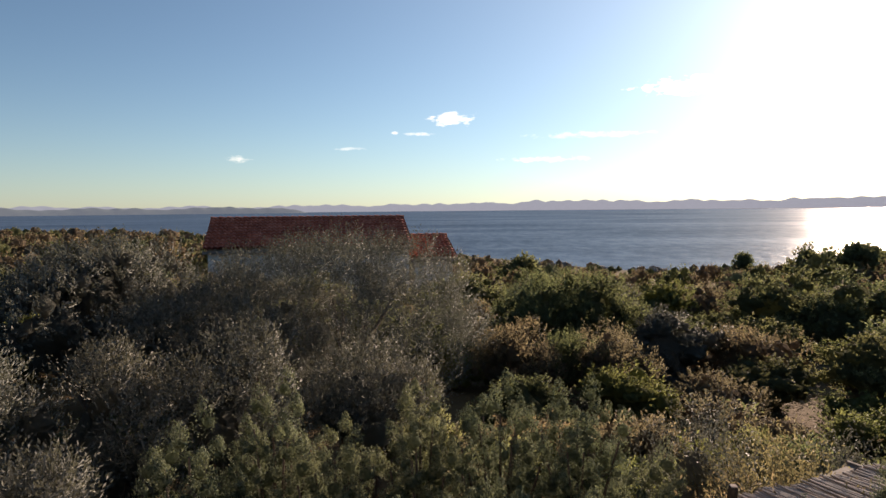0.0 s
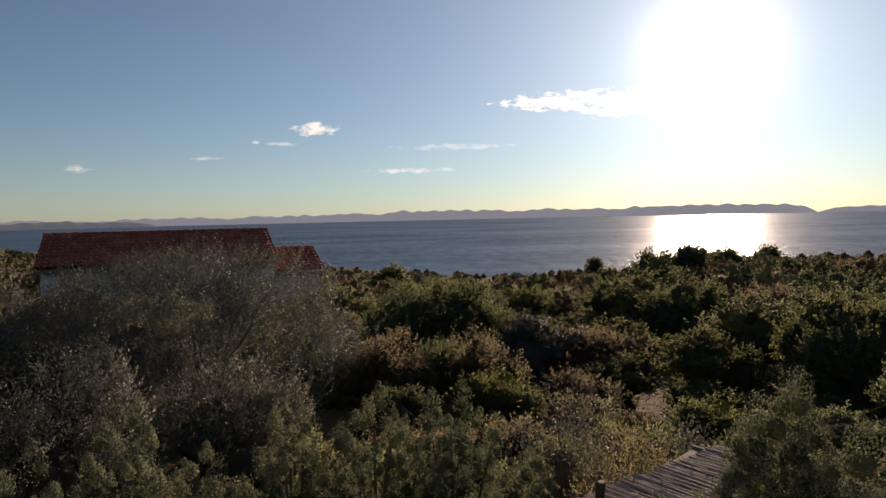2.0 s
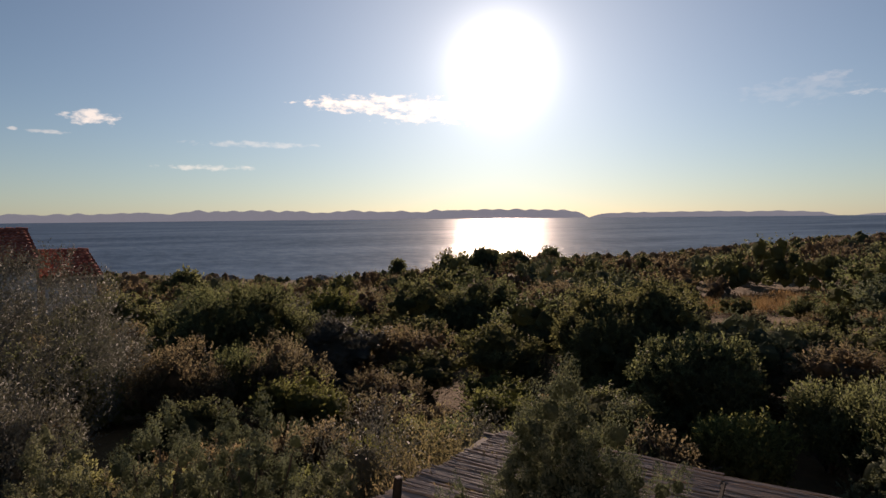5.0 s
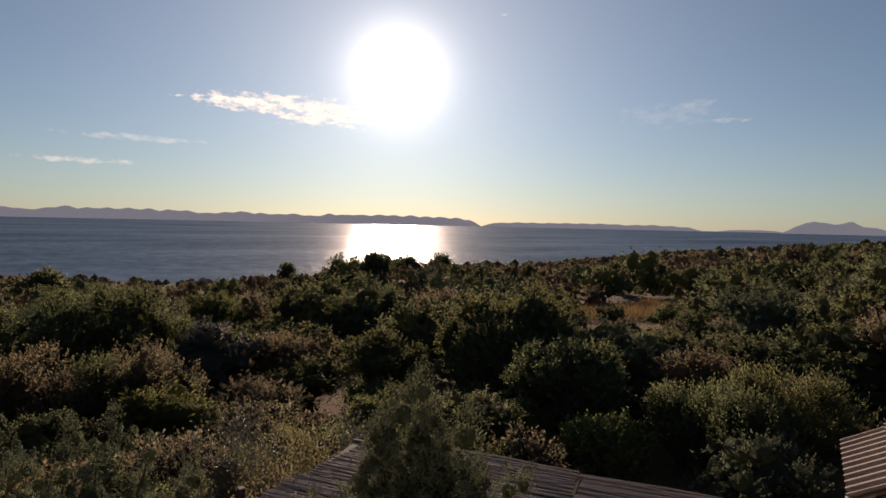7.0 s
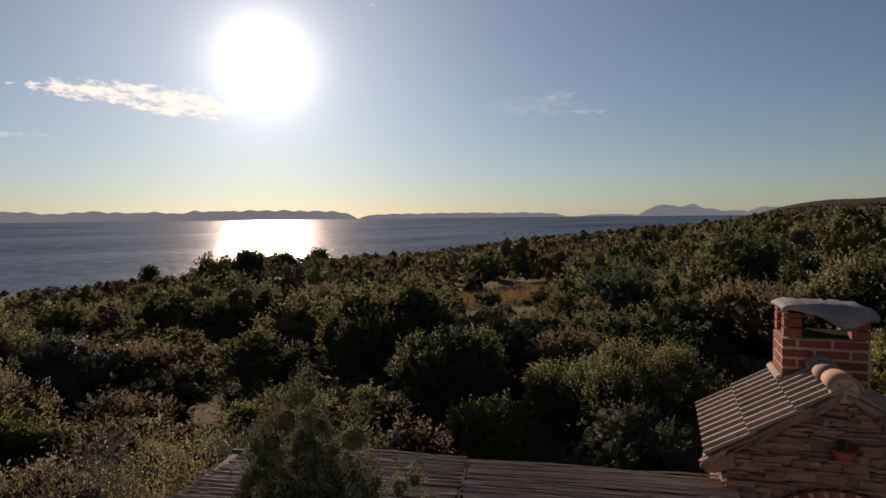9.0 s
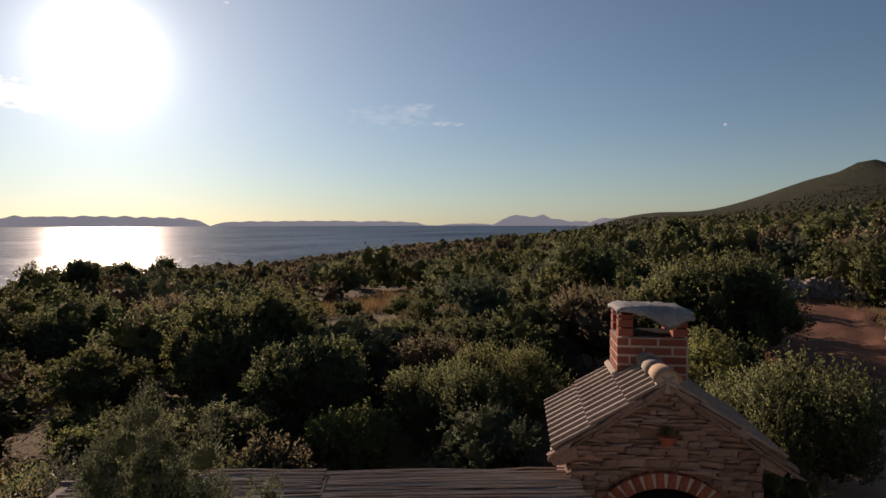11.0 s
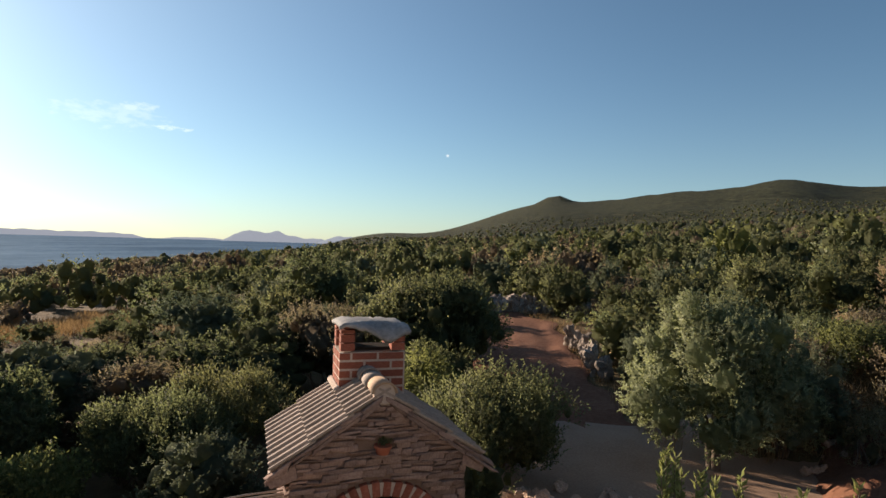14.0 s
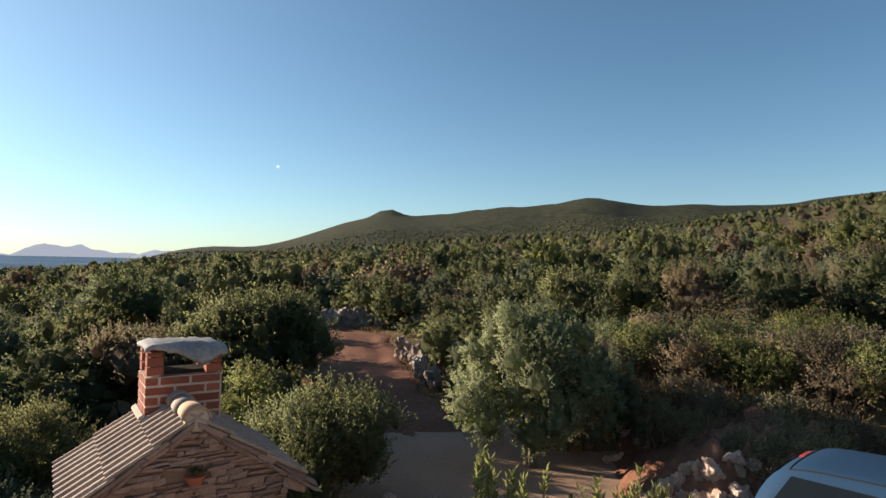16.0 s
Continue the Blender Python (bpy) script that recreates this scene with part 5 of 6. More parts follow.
def house():
    ob = thing("house", pose(-11.9, 31.65, 0, 0, 0, 13.0), "single-storey plastered house with a weathered terracotta tile roof", "house")
    ground = float(lie(-7, 31)) - 0.6

    def block(x0, x1, ridge_z, run, rise):
        w = x1 - x0
        for sgn in (1, -1):
            r = link("roof", tiled_slope(w, run, rise).mesh("roof", [ROOFTILE]), ob)
            r.matrix_basis = pose(x0, 0, ridge_z) if sgn > 0 else pose(x1, 0, ridge_z, 0, 0, 180)
        h = Heap()
        nn = int(w / 0.4)
        for k in range(nn):
            y = np.linspace(0, 1, 3)
            h.add(tube(np.stack([x0 + (k + y * 1.08) * w / nn, 0 * y, ridge_z + 0.02 + 0.03 * (1 - y)], -1), 0.12 - 0.015 * y, 8), 0, True)
        link("ridge_tiles", h.mesh("ridge_tiles", [ROOFTILE]), ob)
        bm = bmesh.new()
        wall_h = ridge_z - rise - ground
        add_box(bm, (w - 0.4, 2 * run - 0.7, wall_h), pose((x0 + x1) / 2, 0, ground + wall_h / 2))
        for x in (x0 + 0.2, x1 - 0.4):
            q = [bm.verts.new((x + dx, y, z)) for dx in (0, 0.2) for y, z in ((-run + 0.35, ridge_z - rise), (run - 0.35, ridge_z - rise), (0, ridge_z - 0.12))]
            bm.faces.new(q[:3])
            bm.faces.new(q[3:][::-1])
            for i in range(3):
                bm.faces.new((q[i], q[3 + i], q[3 + (i + 1) % 3], q[(i + 1) % 3]))
        bmesh.ops.recalc_face_normals(bm, faces=bm.faces[:])
        part("wall", bm, PLASTER, ob)
        part("eave_board", box((w, 0.04, 0.14), ((x0 + x1) / 2, -run + 0.05, ridge_z - rise - 0.12)), TIMBER, ob)

    block(0.0, 10.15, 3.55, 3.2, 1.4)
    block(10.15, 12.6, 2.5, 2.6, 1.05)


house()
for hx in range(-12, 3, 2):
    TAKEN.append((hx, 31.6, 3.0))


# ---- rocks ----
def boulder_mesh(seed, n=3, mat=None):
    rng = np.random.default_rng(seed)
    bm = bmesh.new()
    bmesh.ops.create_icosphere(bm, subdivisions=n, radius=0.5)
    cuts = [Vector(unit(rng.normal(size=3))) for _ in range(9)]
    lims = [rng.uniform(0.27, 0.42) for _ in cuts]
    for v in bm.verts:
        for c, l in zip(cuts, lims):
            d = v.co.dot(c)
            if d > l:
                v.co -= c * (d - l)
        v.co *= 1 + 0.42 * noise.fractal(v.co * 3.6 + Vector((seed * 7.0, 0, 0)), 1.0, 2.0, 3)
    me = bpy.data.meshes.new("boulder")
    bm.to_mesh(me)
    bm.free()
    me.materials.append(mat or ROCK)
    return me


BOULDERS = [boulder_mesh(s) for s in range(8)]
BUFF = [boulder_mesh(s, 3, BANKROCK) for s in range(8)]


def rock(rng, x, y, size, label, group, tall=1.0, lift=0.0, kinds=None):
    ob = link("boulder", (kinds or BOULDERS)[rng.integers(8)])
    s = size * rng.uniform(0.8, 1.25)
    ob.matrix_world = pose(x, y, float(lie(x, y)) + s * tall * 0.28 + lift, rng.uniform(-15, 15), rng.uniform(-15, 15), rng.uniform(0, 360)) @ Matrix.Diagonal((s, s * rng.uniform(0.7, 1.1), s * tall, 1))
    return tagged(ob, label, "rock", group)


def rocks():
    rng = np.random.default_rng(77)
    for k in range(20):
        u = k / 19
        rock(rng, 15.6 + 4.6 * u + rng.normal() * 0.12, -4.2 + 0.2 * math.sin(u * 9) + rng.normal() * 0.1, 0.38 - 0.06 * u, "pale craggy limestone block in the bank beside the dirt track", "bank rocks", 1.4, 0.2 * (k % 3))
    for k in range(34):
        u = k / 33
        rock(rng, 27.2 + 0.9 * u + rng.normal() * 0.15, -6.0 + 5.0 * u, 0.75, "grey limestone block in the rock face beside the track", "bend rocks", 1.2, 0.22 * (k % 2))
    for k in range(12):
        x, y = at(rng.uniform(136.3, 139.2), rng.uniform(15.4, 16.2))
        rock(rng, x, y, rng.uniform(0.25, 0.5), "pale broken limestone on the scrub slope", "slope rocks", 1.1, rng.uniform(0.1, 0.45), BUFF)
    TAKEN.append((*at(137.6, 15.0), 1.4))
    for k in range(44):
        b, r = rng.uniform(97, 109), rng.uniform(7.6, 9.0)
        x, y = at(b, r)
        rock(rng, x, y, rng.uniform(0.12, 0.34), "loose pale rubble stone beside the yard", "rubble stones", 1.0, 0.0, BUFF)
    for k in range(70):
        u = rng.random()
        b, r = 119.5 + 16 * u, 11.7 + rng.normal() * 0.4 - 0.6 * u
        x, y = at(b, r)
        rock(rng, x, y, rng.uniform(0.1, 0.3), "buff limestone block in the low bank behind the yard", "yard bank rocks", 0.9, rng.uniform(-0.06, 0.12), BUFF)
    for b, r, s in ((59, 8.2, 0.4), (62, 8.4, 0.35), (67, 8.2, 0.4), (70, 8.3, 0.35)):
        x, y = at(b, r)
        rock(rng, x, y, s, "grey boulder in the shade under the bushes", "shaded rocks")
    for k in range(40):
        b = rng.uniform(8, 24)
        r = 118 + rng.normal() * 3
        x, y = at(b, r)
        rock(rng, x, y, rng.uniform(0.8, 2.0), "dark shore rock at the edge of the sea", "shore rocks", 0.7)


rocks()


def yard_bank():
    """A low bank of red earth along the yard, broken rock in its face."""
    rng = np.random.default_rng(31)
    n, m = 60, 16
    U, V = np.meshgrid(np.linspace(0, 1, n), np.linspace(0, 1, m), indexing="ij")
    b, r = 120.4 + 19.5 * U, 8.85 + 3.4 * V + 0.12 * np.sin(U * 23)
    rise = 0.94 * np.minimum(1, V * 5.5) ** 0.7 * np.minimum(1, (1 - V) * 4) * np.clip(np.minimum(U * 2.2, (1 - U) * 6), 0, 1)
    X, Y = 0.3 + r * np.sin(np.radians(b)), -0.15 + r * np.cos(np.radians(b))
    rough = np.array([noise.fractal(Vector((p, q, 0.3)) * 3.0, 1.0, 2.0, 4) for p, q in zip(X.ravel(), Y.ravel())]).reshape(X.shape)
    Z = np.array([float(lie(p, q)) for p, q in zip(X.ravel(), Y.ravel())]).reshape(X.shape) - 0.06 + rise * (1 + 0.35 * rough) + 0.02 * rough
    i, j = np.meshgrid(np.arange(n - 1), np.arange(m - 1), indexing="ij")
    h = Heap()
    h.add((np.stack([X, Y, Z], -1).reshape(-1, 3), np.stack([i * m + j, i * m + j + 1, (i + 1) * m + j + 1, (i + 1) * m + j], -1).reshape(-1, 4)), 0, True)
    tagged(link("earth_bank", h.mesh("earth_bank", [EARTH])), "low bank of bare red earth along the gravel yard", "bank", "", "structure")
    for k in range(84):
        u, v = rng.uniform(0.12, 0.62), rng.uniform(0.0, 0.2)
        p, q = int(u * (n - 1)), int(v * (m - 1))
        ob = link("boulder", BUFF[rng.integers(8)])
        size = rng.uniform(0.14, 0.36)
        ob.matrix_world = pose(float(X[p, q]), float(Y[p, q]), float(Z[p, q]) + 0.03 * size, rng.uniform(-30, 30), rng.uniform(-30, 30), rng.uniform(0, 360)) @ Matrix.Diagonal((size, size * 0.8, size * rng.uniform(0.8, 1.3), 1))
        tagged(ob, "broken pinkish limestone in the face of the bank", "rock", "bank face rocks")
    for k, (bb, rr, w, up, mat) in enumerate(((125.0, 10.9, 0.8, 1.2, DRYLEAF), (128.2, 10.7, 0.7, 1.15, DRYLEAF), (131.6, 9.7, 0.6, 1.2, DRYLEAF), (133.6, 9.5, 0.6, 1.1, DRYLEAF), (135.6, 9.7, 0.8, 1.25, DRYLEAF), (138.0, 9.7, 0.8, 1.3, DRYLEAF), (130.0, 11.2, 0.9, 1.3, SCRUB), (134.2, 10.8, 0.9, 1.25, DRYLEAF))):
        bush("dry_shrub", "yellowish half-dry shrub on top of the earth bank", bb, rr, w, float(lie(*at(bb, rr))) + up, mat, 700 + k, 380, 10, 0.2, 0.04, 0.014, 6, 1.3, 0.6, 0.55, core=0.3, heads=26, head=0.13)


yard_bank()


# ---- parked car ----
def car():
    paint, nt, b = material("blue_grey_car_paint", 0.45, 0.02)
    b.inputs["Base Color"].default_value = (0.022, 0.05, 0.095, 1)
    bump(nt, b, noise_tex(nt, 3.0, 3.0), 0.02, 0.01)
    glass, nt, b = material("dark_car_glass", 0.06, 0.5)
    b.inputs["Base Color"].default_value = (0.015, 0.02, 0.022, 1)
    black, nt, b = material("black_rubber", 0.8, 0.2)
    b.inputs["Base Color"].default_value = (0.015, 0.015, 0.016, 1)
    red, nt, b = material("red_lens", 0.3, 0.5)
    b.inputs["Base Color"].default_value = (0.28, 0.03, 0.02, 1)
    steel, nt, b = material("wheel_rim", 0.35, 0.5)
    b.inputs["Base Color"].default_value = (0.5, 0.5, 0.52, 1)
    b.inputs["Metallic"].default_value = 0.9
    x, y = CAR_AT
    ob = thing("car", pose(x, y, float(lie(x, y)) + 0.05, 0, 0, CAR_TURN), "blue-grey hatchback car parked on the gravel yard", "car")
    # sections along the length (local x forward): x, half width low, half width high, sill, waist, roof
    sec = [(-2.02, 0.70, 0.60, 0.42, 0.86, 0.90), (-1.98, 0.80, 0.66, 0.30, 0.92, 1.04), (-1.80, 0.83, 0.62, 0.26, 0.95, 1.40), (-1.35, 0.84, 0.60, 0.25, 0.95, 1.445),
           (-0.6, 0.85, 0.61, 0.24, 0.94, 1.47), (0.1, 0.85, 0.61, 0.24, 0.93, 1.455), (0.55, 0.85, 0.60, 0.24, 0.93, 1.38), (1.15, 0.84, 0.66, 0.24, 0.93, 0.99), (1.75, 0.80, 0.66, 0.26, 0.84, 0.86), (2.05, 0.66, 0.55, 0.34, 0.66, 0.68)]
    rings = []
    for sx, wl, wh, sill, waist, roof in sec:
        crown_h = 0.035 if roof > 1.2 else 0.015
        half = [(0.0, roof + crown_h), (wh * 0.55, roof + crown_h * 0.75), (wh * 0.88, roof), (wh, roof - 0.045), ((wh + wl) / 2, (roof + waist) / 2), (wl - 0.015, waist), (wl, (waist + sill) / 2 + 0.06), (wl - 0.02, sill + 0.06), (wl - 0.1, sill), (0.0, sill)]
        rings.append([(sx, -w, z) for w, z in half] + [(sx, w, z) for w, z in half[-2:0:-1]])
    v = np.array(rings)
    n, m = v.shape[:2]
    f = [(i * m + j, i * m + (j + 1) % m, (i + 1) * m + (j + 1) % m, (i + 1) * m + j) for i in range(n - 1) for j in range(m)]
    f += [tuple(e * m + k for k in (q, q + 1, m - q - 1, (m - q) % m)) for e in (0, n - 1) for q in range(0, 9)]
    h = Heap()
    h.add((v.reshape(-1, 3), np.array(f)), 0, True)
    body = link("body", h.mesh("body", [paint]), ob)
    sub = body.modifiers.new("soft", "SUBSURF")
    sub.levels = sub.render_levels = 2
    # glass panes set proud of the shell

    def pane(name, pts, mat, label=""):
        bm = bmesh.new()
        bm.faces.new([bm.verts.new(p) for p in pts])
        bmesh.ops.solidify(bm, geom=bm.faces[:], thickness=0.012)
        return part(name, bm, mat, ob, label)

    for s in (-1, 1):
        pane("side_window", [(-1.80, s * 0.835, 0.985), (-0.46, s * 0.86, 0.975), (-0.46, s * 0.70, 1.37), (-1.60, s * 0.69, 1.355)], glass, "dark side window")
        pane("side_window", [(-0.40, s * 0.86, 0.975), (0.72, s * 0.85, 0.975), (0.34, s * 0.69, 1.35), (-0.40, s * 0.695, 1.37)], glass, "dark side window")
        pane("tail_light", [(-2.015, s * 0.72, 0.72), (-2.0, s * 0.80, 0.72), (-1.93, s * 0.80, 1.0), (-1.97, s * 0.70, 1.0)], red, "red tail light")
    pane("rear_window", [(-2.0, -0.52, 1.03), (-2.0, 0.52, 1.03), (-1.80, 0.50, 1.345), (-1.80, -0.50, 1.345)], glass, "dark rear window")
    pane("windscreen", [(1.13, -0.6, 1.02), (1.13, 0.6, 1.02), (0.64, 0.53, 1.385), (0.64, -0.53, 1.385)], glass, "dark windscreen")
    shell = body.evaluated_get(bpy.context.evaluated_depsgraph_get())

    def on_roof(px, py):
        return shell.ray_cast(Vector((px, py, 3.0)), Vector((0, 0, -1)))[1]

    def strip(name, pts, label):
        h = Heap()
        h.add(tube([on_roof(*p) for p in pts], np.full(len(pts), 0.009), 6), 0, True)
        link(name, h.mesh(name, [black]), ob, label)

    for s in (-1, 1):
        strip("gutter", [(-1.66 + 0.1 * k, s * 0.56) for k in range(22)], "thin black roof gutter")
    strip("tailgate_seam", [(-1.66, -0.56 + 0.08 * k) for k in range(15)], "dark seam between roof and tailgate")
    bm = bmesh.new()
    add_box(bm, (0.07, 0.26, 0.03), Matrix.Translation(on_roof(-1.70, 0.03)) @ pose(0, 0, 0, 0, -14, 0), 0.01)
    part("brake_light", bm, red, ob, "small red brake light on the roof edge")
    for wx in (-1.28, 1.3):
        for s in (-1, 1):
            h = Heap()
            u = np.linspace(0, 2 * np.pi, 25)
            h.add(tube(np.stack([0.235 * np.cos(u), 0 * u, 0.235 * np.sin(u)], -1), np.full(25, 0.085), 8), 0, True)
            w = link("wheel", h.mesh("wheel", [black]), ob)
            w.matrix_basis = pose(wx, s * 0.76, 0.31)
            bm = bmesh.new()
            bmesh.ops.create_cone(bm, cap_ends=True, segments=20, radius1=0.2, radius2=0.2, depth=0.08, matrix=pose(0, 0, 0, 90))
            part("rim", bm, steel, w)


CAR_AT, CAR_TURN = (4.22, -6.54), 206.0
TAKEN.append((CAR_AT[0], CAR_AT[1], 2.2))
car()


# ---- scrub ----
def clear(x, y, gap):
    if road_gap(x, y) < 1.9 + gap * 0.3 or yard_gap(x, y) < 1.08:
        return False
    if math.hypot(x, y) < (7.6 if math.degrees(math.atan2(x, y)) < 45 else 7.9):
        return False
    if ((x - 28.6) / 5.2) ** 2 + ((y - 16.8) / 2.8) ** 2 < 1:  # dry grass clearing
        return False
    if math.hypot(x - 17.6, y - 11.8) < 1.3:  # bare earth
        return False
    return all((x - tx) ** 2 + (y - ty) ** 2 > (tr + gap * 0.55) ** 2 for tx, ty, tr in TAKEN)


def tallest(x, y):
    """How high a bush may stand at (x, y) before it would rise over the line of the land."""
    b, r = math.degrees(math.atan2(x, y)), math.hypot(x, y)
    line = np.interp(b, [-40, -22, 0, 11, 18, 26, 33, 40, 50, 65, 75, 85, 95, 105, 115, 125, 133, 141], [-0.9, -1.5, -4.0, -5.0, -5.2, -4.6, -3.4, -3.2, -3.2, -1.2, -0.4, 0.5, 1.2, 2.4, 3.1, 3.7, 4.0, 5.2])
    return max(1.7 if r > 32 else 1.2, 3.97 + r * math.tan(radians(line)) - float(lie(x, y)))


def variants():
    """Bush kinds that stand in the scrub: name, label, leaves, height, width, shoot length, leaf length and width (near), upward, splay."""
    return [("mastic_bush", "rounded dark green mastic bush in the scrub", MASTIC, 2.1, 2.4, 0.24, 0.075, 0.036, 0.5, 0.75),
            ("mastic_bush", "low spreading mastic bush in the scrub", MASTIC, 1.6, 2.6, 0.24, 0.075, 0.036, 0.5, 0.75),
            ("juniper_bush", "feathery juniper bush in the scrub", JUNIPER, 2.4, 2.0, 0.24, 0.07, 0.028, 1.0, 0.7),
            ("heather_bush", "upright tree heather with reddish brown tips", SCRUB, 2.2, 2.1, 0.3, 0.07, 0.028, 1.2, 0.55),
            ("holm_oak", "small holm oak with a dense rounded crown", MASTIC, 2.9, 2.8, 0.28, 0.08, 0.042, 0.5, 0.75),
            ("broom_bush", "loose olive-brown broom bush in the scrub", SCRUB, 1.9, 2.2, 0.34, 0.075, 0.024, 1.4, 0.5),
            ("olive_shrub", "grey-green wild olive shrub in the scrub", OLIVE, 2.5, 2.4, 0.32, 0.075, 0.024, 0.9, 0.6),
            ("laurel_bush", "yellow-green leafy bush in the scrub", FRESH, 2.0, 2.0, 0.26, 0.075, 0.03, 1.0, 0.6)]


def scatter(rng, r0, r1, step, a0, a1, limit):
    """Points at least step apart (a grid of cells keeps the search short)."""
    cell, grid, out = step, {}, []
    tries = 0
    while tries < limit:
        tries += 1
        r = math.sqrt(rng.uniform(r0 * r0, r1 * r1))
        a = radians(rng.uniform(a0, a1))
        x, y = r * math.sin(a), r * math.cos(a)
        k = (int(x // cell), int(y // cell))
        if any((x - px) ** 2 + (y - py) ** 2 < step * step for i in (-1, 0, 1) for j in (-1, 0, 1) for px, py in grid.get((k[0] + i, k[1] + j), ())):
            continue
        if float(lie(x, y)) < SEA_Z + 0.9 or not clear(x, y, step):
            continue
        grid.setdefault(k, []).append((x, y))
        out.append((x, y))
    return out


def scrub():
    rng = np.random.default_rng(2024)
    kinds = variants()
    weights = np.array([0.26, 0.18, 0.10, 0.15, 0.13, 0.10, 0.05, 0.03])
    masters = {}
    spots = scatter(rng, 6.0, 15, 1.5, -42, 146, 6000)
    spots += scatter(rng, 15, 30, 1.85, -42, 146, 8000)
    spots.sort(key=lambda p: p[0] ** 2 + p[1] ** 2)
    for x, y in spots[:285]:
        k = int(rng.choice(len(kinds), p=weights))
        r, bearing = math.hypot(x, y), math.degrees(math.atan2(x, y))
        # sunward, paler laurel replaces some mastic to put sunlit tops into colour
        k = 0 if k in (3, 5) and bearing > 72 and (x * 5.7 + y * 2.3) % 1.0 < 0.6 else 3 if k == 6 and bearing > 25 else 7 if k < 2 and bearing < 48 and (x * 7.3 + y * 3.1) % 1.0 < 0.35 else k
        near = r < 17
        var = int(rng.integers(2)) + 2 * near
        name, label, mat, hh, ww, sl, lf, lw, up, sp = kinds[k]
        size = rng.uniform(0.6, 1.05 if bearing < 45 else 1.25) * (1.0 if r > 13 else 0.75)
        if 17.5 < x < 30 and -1.5 < y < 4.5 or 7.5 < x < 11 and 0 < y < 3 or 11 < x < 16 and -7.5 < y < -3.5:
            size = min(size, 0.6)
        if bearing > 108:
            size = min(size, 0.85 if r > 17 else 0.6)
        if 52 < bearing < 66 and 15 < r < 31:
            size = min(size, 0.5)  # low growth on the sunny side of the track and before the clearing
        size, wide = min(size * (0.82 if bearing < 75 else 1.0), tallest(x, y) / (hh * 1.2)), size * (1.22 if bearing < 75 else 1.0)
        m = pose(x, y, float(lie(x, y)) - 0.05, 0, 0, rng.uniform(0, 360)) @ Matrix.Diagonal((wide, wide, size * rng.uniform(0.9, 1.15), 1))
        if (k, var) not in masters:
            lb = lobes_for(rng, ww, hh, 12 if near else 7)
            shoots, per, big = (560, 8, 0.76) if near else (400, 7, 0.95)
            shoots = int(shoots * (1.5 if name == "holm_oak" else 1.0))
            masters[k, var] = plant(name, m, label, "bush", crown(rng, lb, shoots, per, sl * 0.5, lf * big, lw * big, up, sp, 0.62, heads=44 if near else 28, head=0.25 if near else 0.32, soft_leaf=0.8, cored=0.4 if up > 1.1 or not near else 0.6), mat, stems(rng, lb, 0.03, 4), group="scrub bushes")
        else:
            made = copy_thing(masters[k, var], Matrix.Identity(4))
            made.matrix_basis = m
    # further out: one sheet of scrub
    rest = spots[285:] + scatter(rng, 30, 75, 2.5, -42, 146, 16000)
    far = scatter(rng, 75, 210, 4.2, -42, 146, 12000) + scatter(rng, 210, 520, 7.0, 40, 146, 11000)
    tmpl = []
    for i in range(12):
        hh, ww = rng.uniform(1.5, 2.7), rng.uniform(2.5, 3.5)
        lb = lobes_for(rng, ww, hh, 6)
        tmpl.append(crown(rng, lb, 84, 4, 0.18, 0.125, 0.07, 0.6, 0.9, 0.54, coarse=True, heads=12, head=0.5, soft_leaf=0.85, cored=0.58).arrays())
    small = []
    for i in range(8):
        hh, ww = rng.uniform(1.8, 3.0), rng.uniform(2.8, 4.2)
        h = Heap()
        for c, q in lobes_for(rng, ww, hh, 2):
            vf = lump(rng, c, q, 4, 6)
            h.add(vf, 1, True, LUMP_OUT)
        lb = lobes_for(rng, ww, hh, 3)
        hh2 = crown(rng, lb, 26, 3, 0.28, 0.24, 0.15, 0.5, 0.9, 0, soft_leaf=0.88)
        h.add(hh2.arrays()[:2], 0, True, hh2.arrays()[3])
        small.append(h.arrays())

    cushions = []
    for i in range(8):
        lb = lobes_for(rng, 2.6, 1.8, 3)
        cushions.append(crown(rng, lb, 90, 3, 0.2, 0.14, 0.065, 0.7, 0.8, 0.5, coarse=True, soft_leaf=0.85).arrays())
    low_growth = scatter(rng, 8.0, 34, 1.55, -40, 146, 16000) + scatter(rng, 34, 66, 2.3, 12, 52, 3000)

    def pile(points, shapes, lo, hi):
        vs, fs, ms, os, ns = [[], [], [], []], [[], [], [], []], [[], [], [], []], [[], [], [], []], [0, 0, 0, 0]
        for x, y in points:
            v, f, mi, o = shapes[rng.integers(len(shapes))]
            s, a = rng.uniform(lo, hi), rng.uniform(0, 2 * math.pi)
            r, bearing = math.hypot(x, y), math.degrees(math.atan2(x, y))
            s *= 1 - 0.42 * float(smooth(38, 85, r) * smooth(48, 24, bearing) * smooth(-12, 2, bearing))  # low shore scrub
            s *= 0.5 if 52 < bearing < 66 and 15 < r < 34 else 1.0
            s *= rng.uniform(0.75, 1.5) if bearing > 85 and 28 < r < 110 else 1.0
            s = min(s, tallest(x, y) / 3.0)
            c, q = math.cos(a) * s, math.sin(a) * s
            w = np.stack([v[:, 0] * c - v[:, 1] * q + x, v[:, 0] * q + v[:, 1] * c + y, v[:, 2] * s * rng.uniform(0.8, 1.15) * (0.85 if bearing < 75 and r < 38 else 1.0) + float(lie(x, y)) - 0.1], 1)
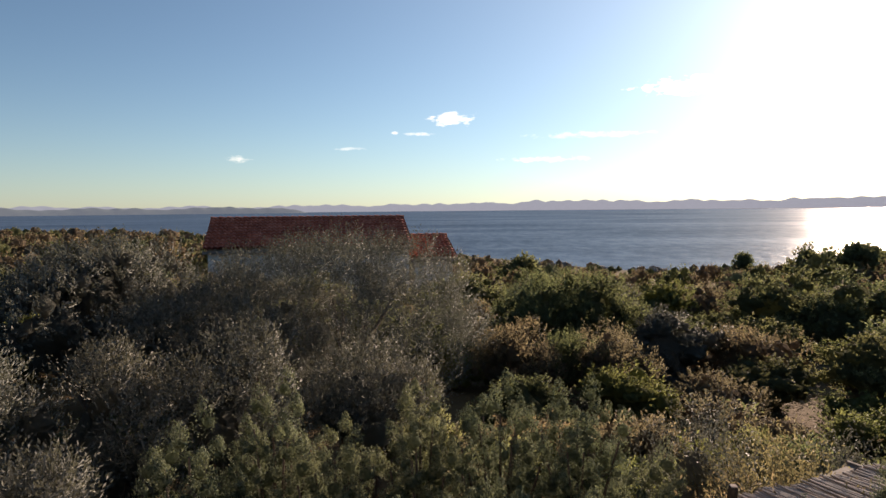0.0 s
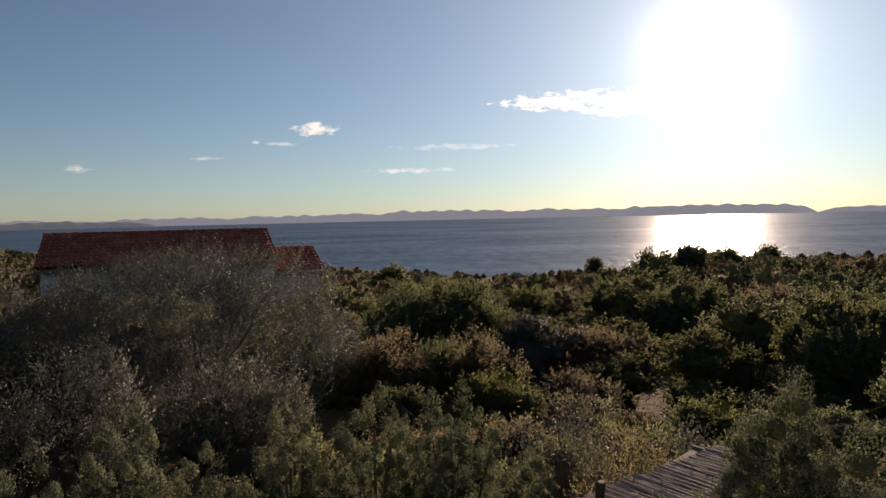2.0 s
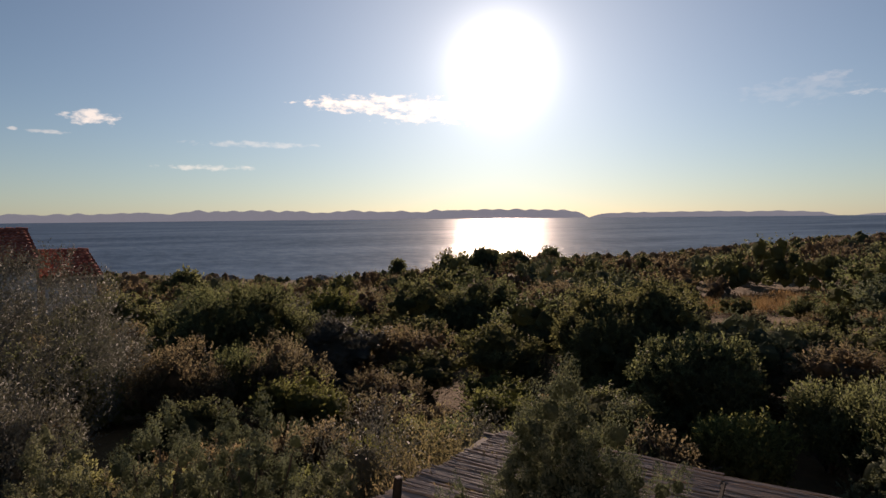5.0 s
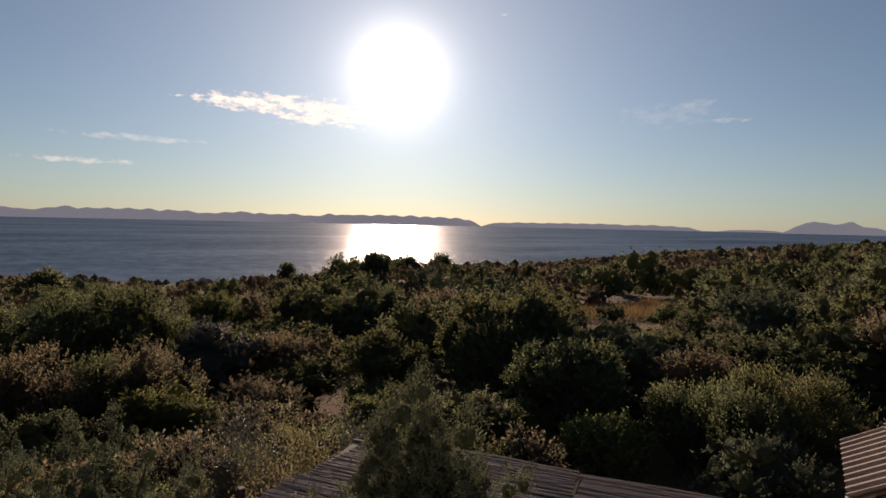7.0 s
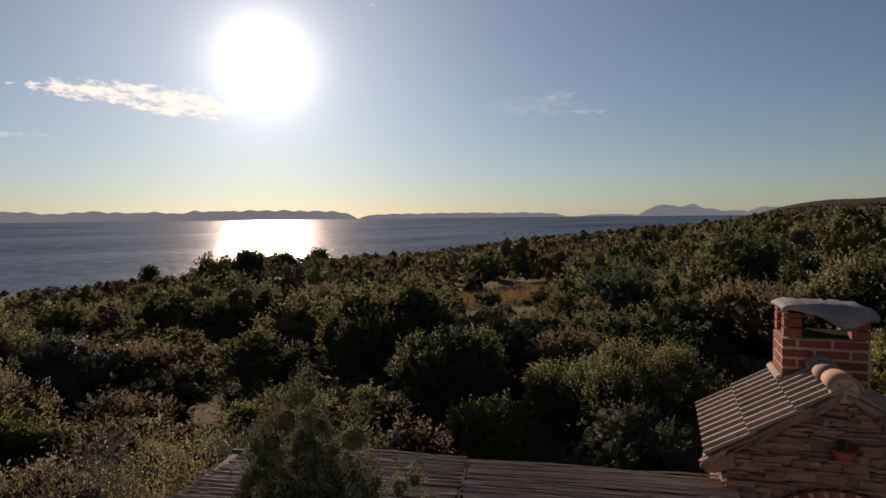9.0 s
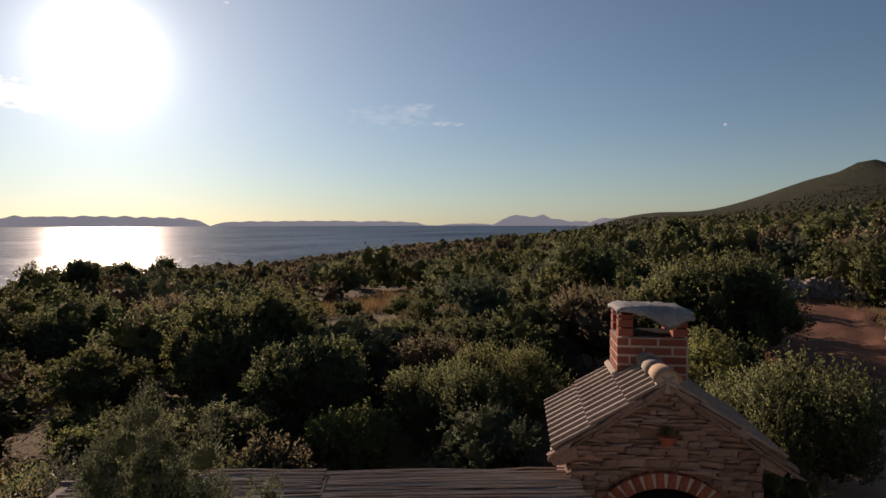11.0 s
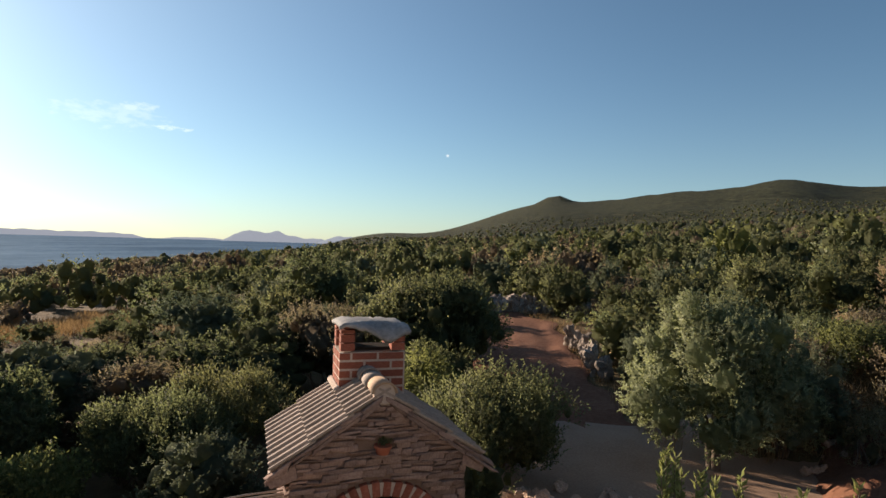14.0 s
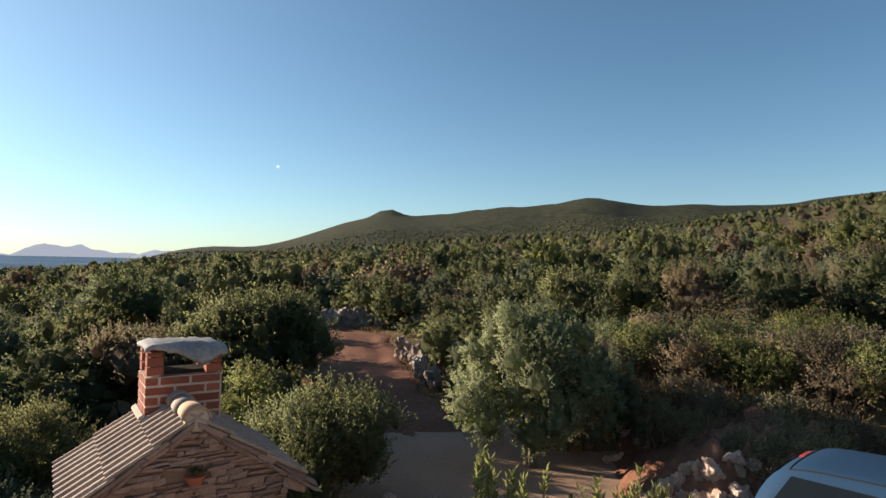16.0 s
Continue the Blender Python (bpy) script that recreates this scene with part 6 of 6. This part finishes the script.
            # browner heath sunward, partly taking the glare's reddish cast into leaf colour
            k = int(rng.choice(4, p=[0.58, 0.12, 0.10, 0.20] if bearing > 70 else [0.42, 0.5, 0.08, 0.0]))
            vs[k].append(w)
            fs[k].append(f + ns[k])
            ms[k].append(mi)
            os[k].append(np.stack([(o[:, 0] * c - o[:, 1] * q) / s, (o[:, 0] * q + o[:, 1] * c) / s, o[:, 2]], 1))
            ns[k] += len(w)
        return vs, fs, ms, os

    names = ["evergreen maquis scrub covering the slopes", "olive-brown heath scrub covering the slopes", "grey-green juniper scrub covering the slopes", "yellow-green leafy scrub covering the slopes"]
    near_pile, far_pile, low_pile = pile(rest, tmpl, 0.7, 1.15), pile(far, small, 0.6, 1.25), pile(low_growth, cushions, 0.34, 0.6)
    for k, mat in enumerate((MASTIC, SCRUB, JUNIPER, FRESH)):
        for vs, fs, ms, os in (near_pile, far_pile, low_pile):
            if vs[k]:
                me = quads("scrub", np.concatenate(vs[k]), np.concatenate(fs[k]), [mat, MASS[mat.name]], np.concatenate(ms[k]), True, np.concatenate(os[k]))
                tagged(link("scrub", me), names[k], "scrub", kind="stuff")


scrub()


# ---- dry grass ----
def dry_grass():
    rng = np.random.default_rng(404)
    tufts = []
    for _ in range(800):  # clearing in the scrub
        a, q = rng.uniform(0, 2 * math.pi), math.sqrt(rng.random())
        tufts.append((28.6 + 5.0 * q * math.cos(a), 16.8 + 2.7 * q * math.sin(a), 0.5))
    for _ in range(650):  # bank behind the yard
        b, r = rng.uniform(117, 143), rng.uniform(11.2, 14.5)
        tufts.append((*at(b, r), 0.28))
    for _ in range(260):  # verges of the track
        u, side = rng.random(), rng.choice((-1, 1))
        k = min(int(u * 7), 6)
        (ax, ay), (bx, by) = ROAD[k], ROAD[k + 1]
        t = u * 7 - k
        tufts.append((ax + (bx - ax) * t, ay + (by - ay) * t + side * rng.uniform(1.35, 1.9), 0.28))
    base, way, ln = [], [], []
    for x, y, h in tufts:
        z = float(lie(x, y))
        for _ in range(7):
            base.append((x + rng.normal() * 0.09, y + rng.normal() * 0.09, z))
            way.append((rng.normal() * 0.35, rng.normal() * 0.35, 1.0))
            ln.append(h)
    base, way = np.array(base), unit(np.array(way))
    v, f = leaf_quads(rng, base, way, 0.5, 0.022)
    v = v.reshape(-1, 4, 3)
    v = (base[:, None] + (v - base[:, None]) * (np.array(ln) * 2)[:, None, None]).reshape(-1, 3)
    tagged(link("dry_grass", quads("dry_grass", v, f, [STRAW])), "straw-coloured dry grass in clearings and on banks", "grass", kind="stuff")


dry_grass()
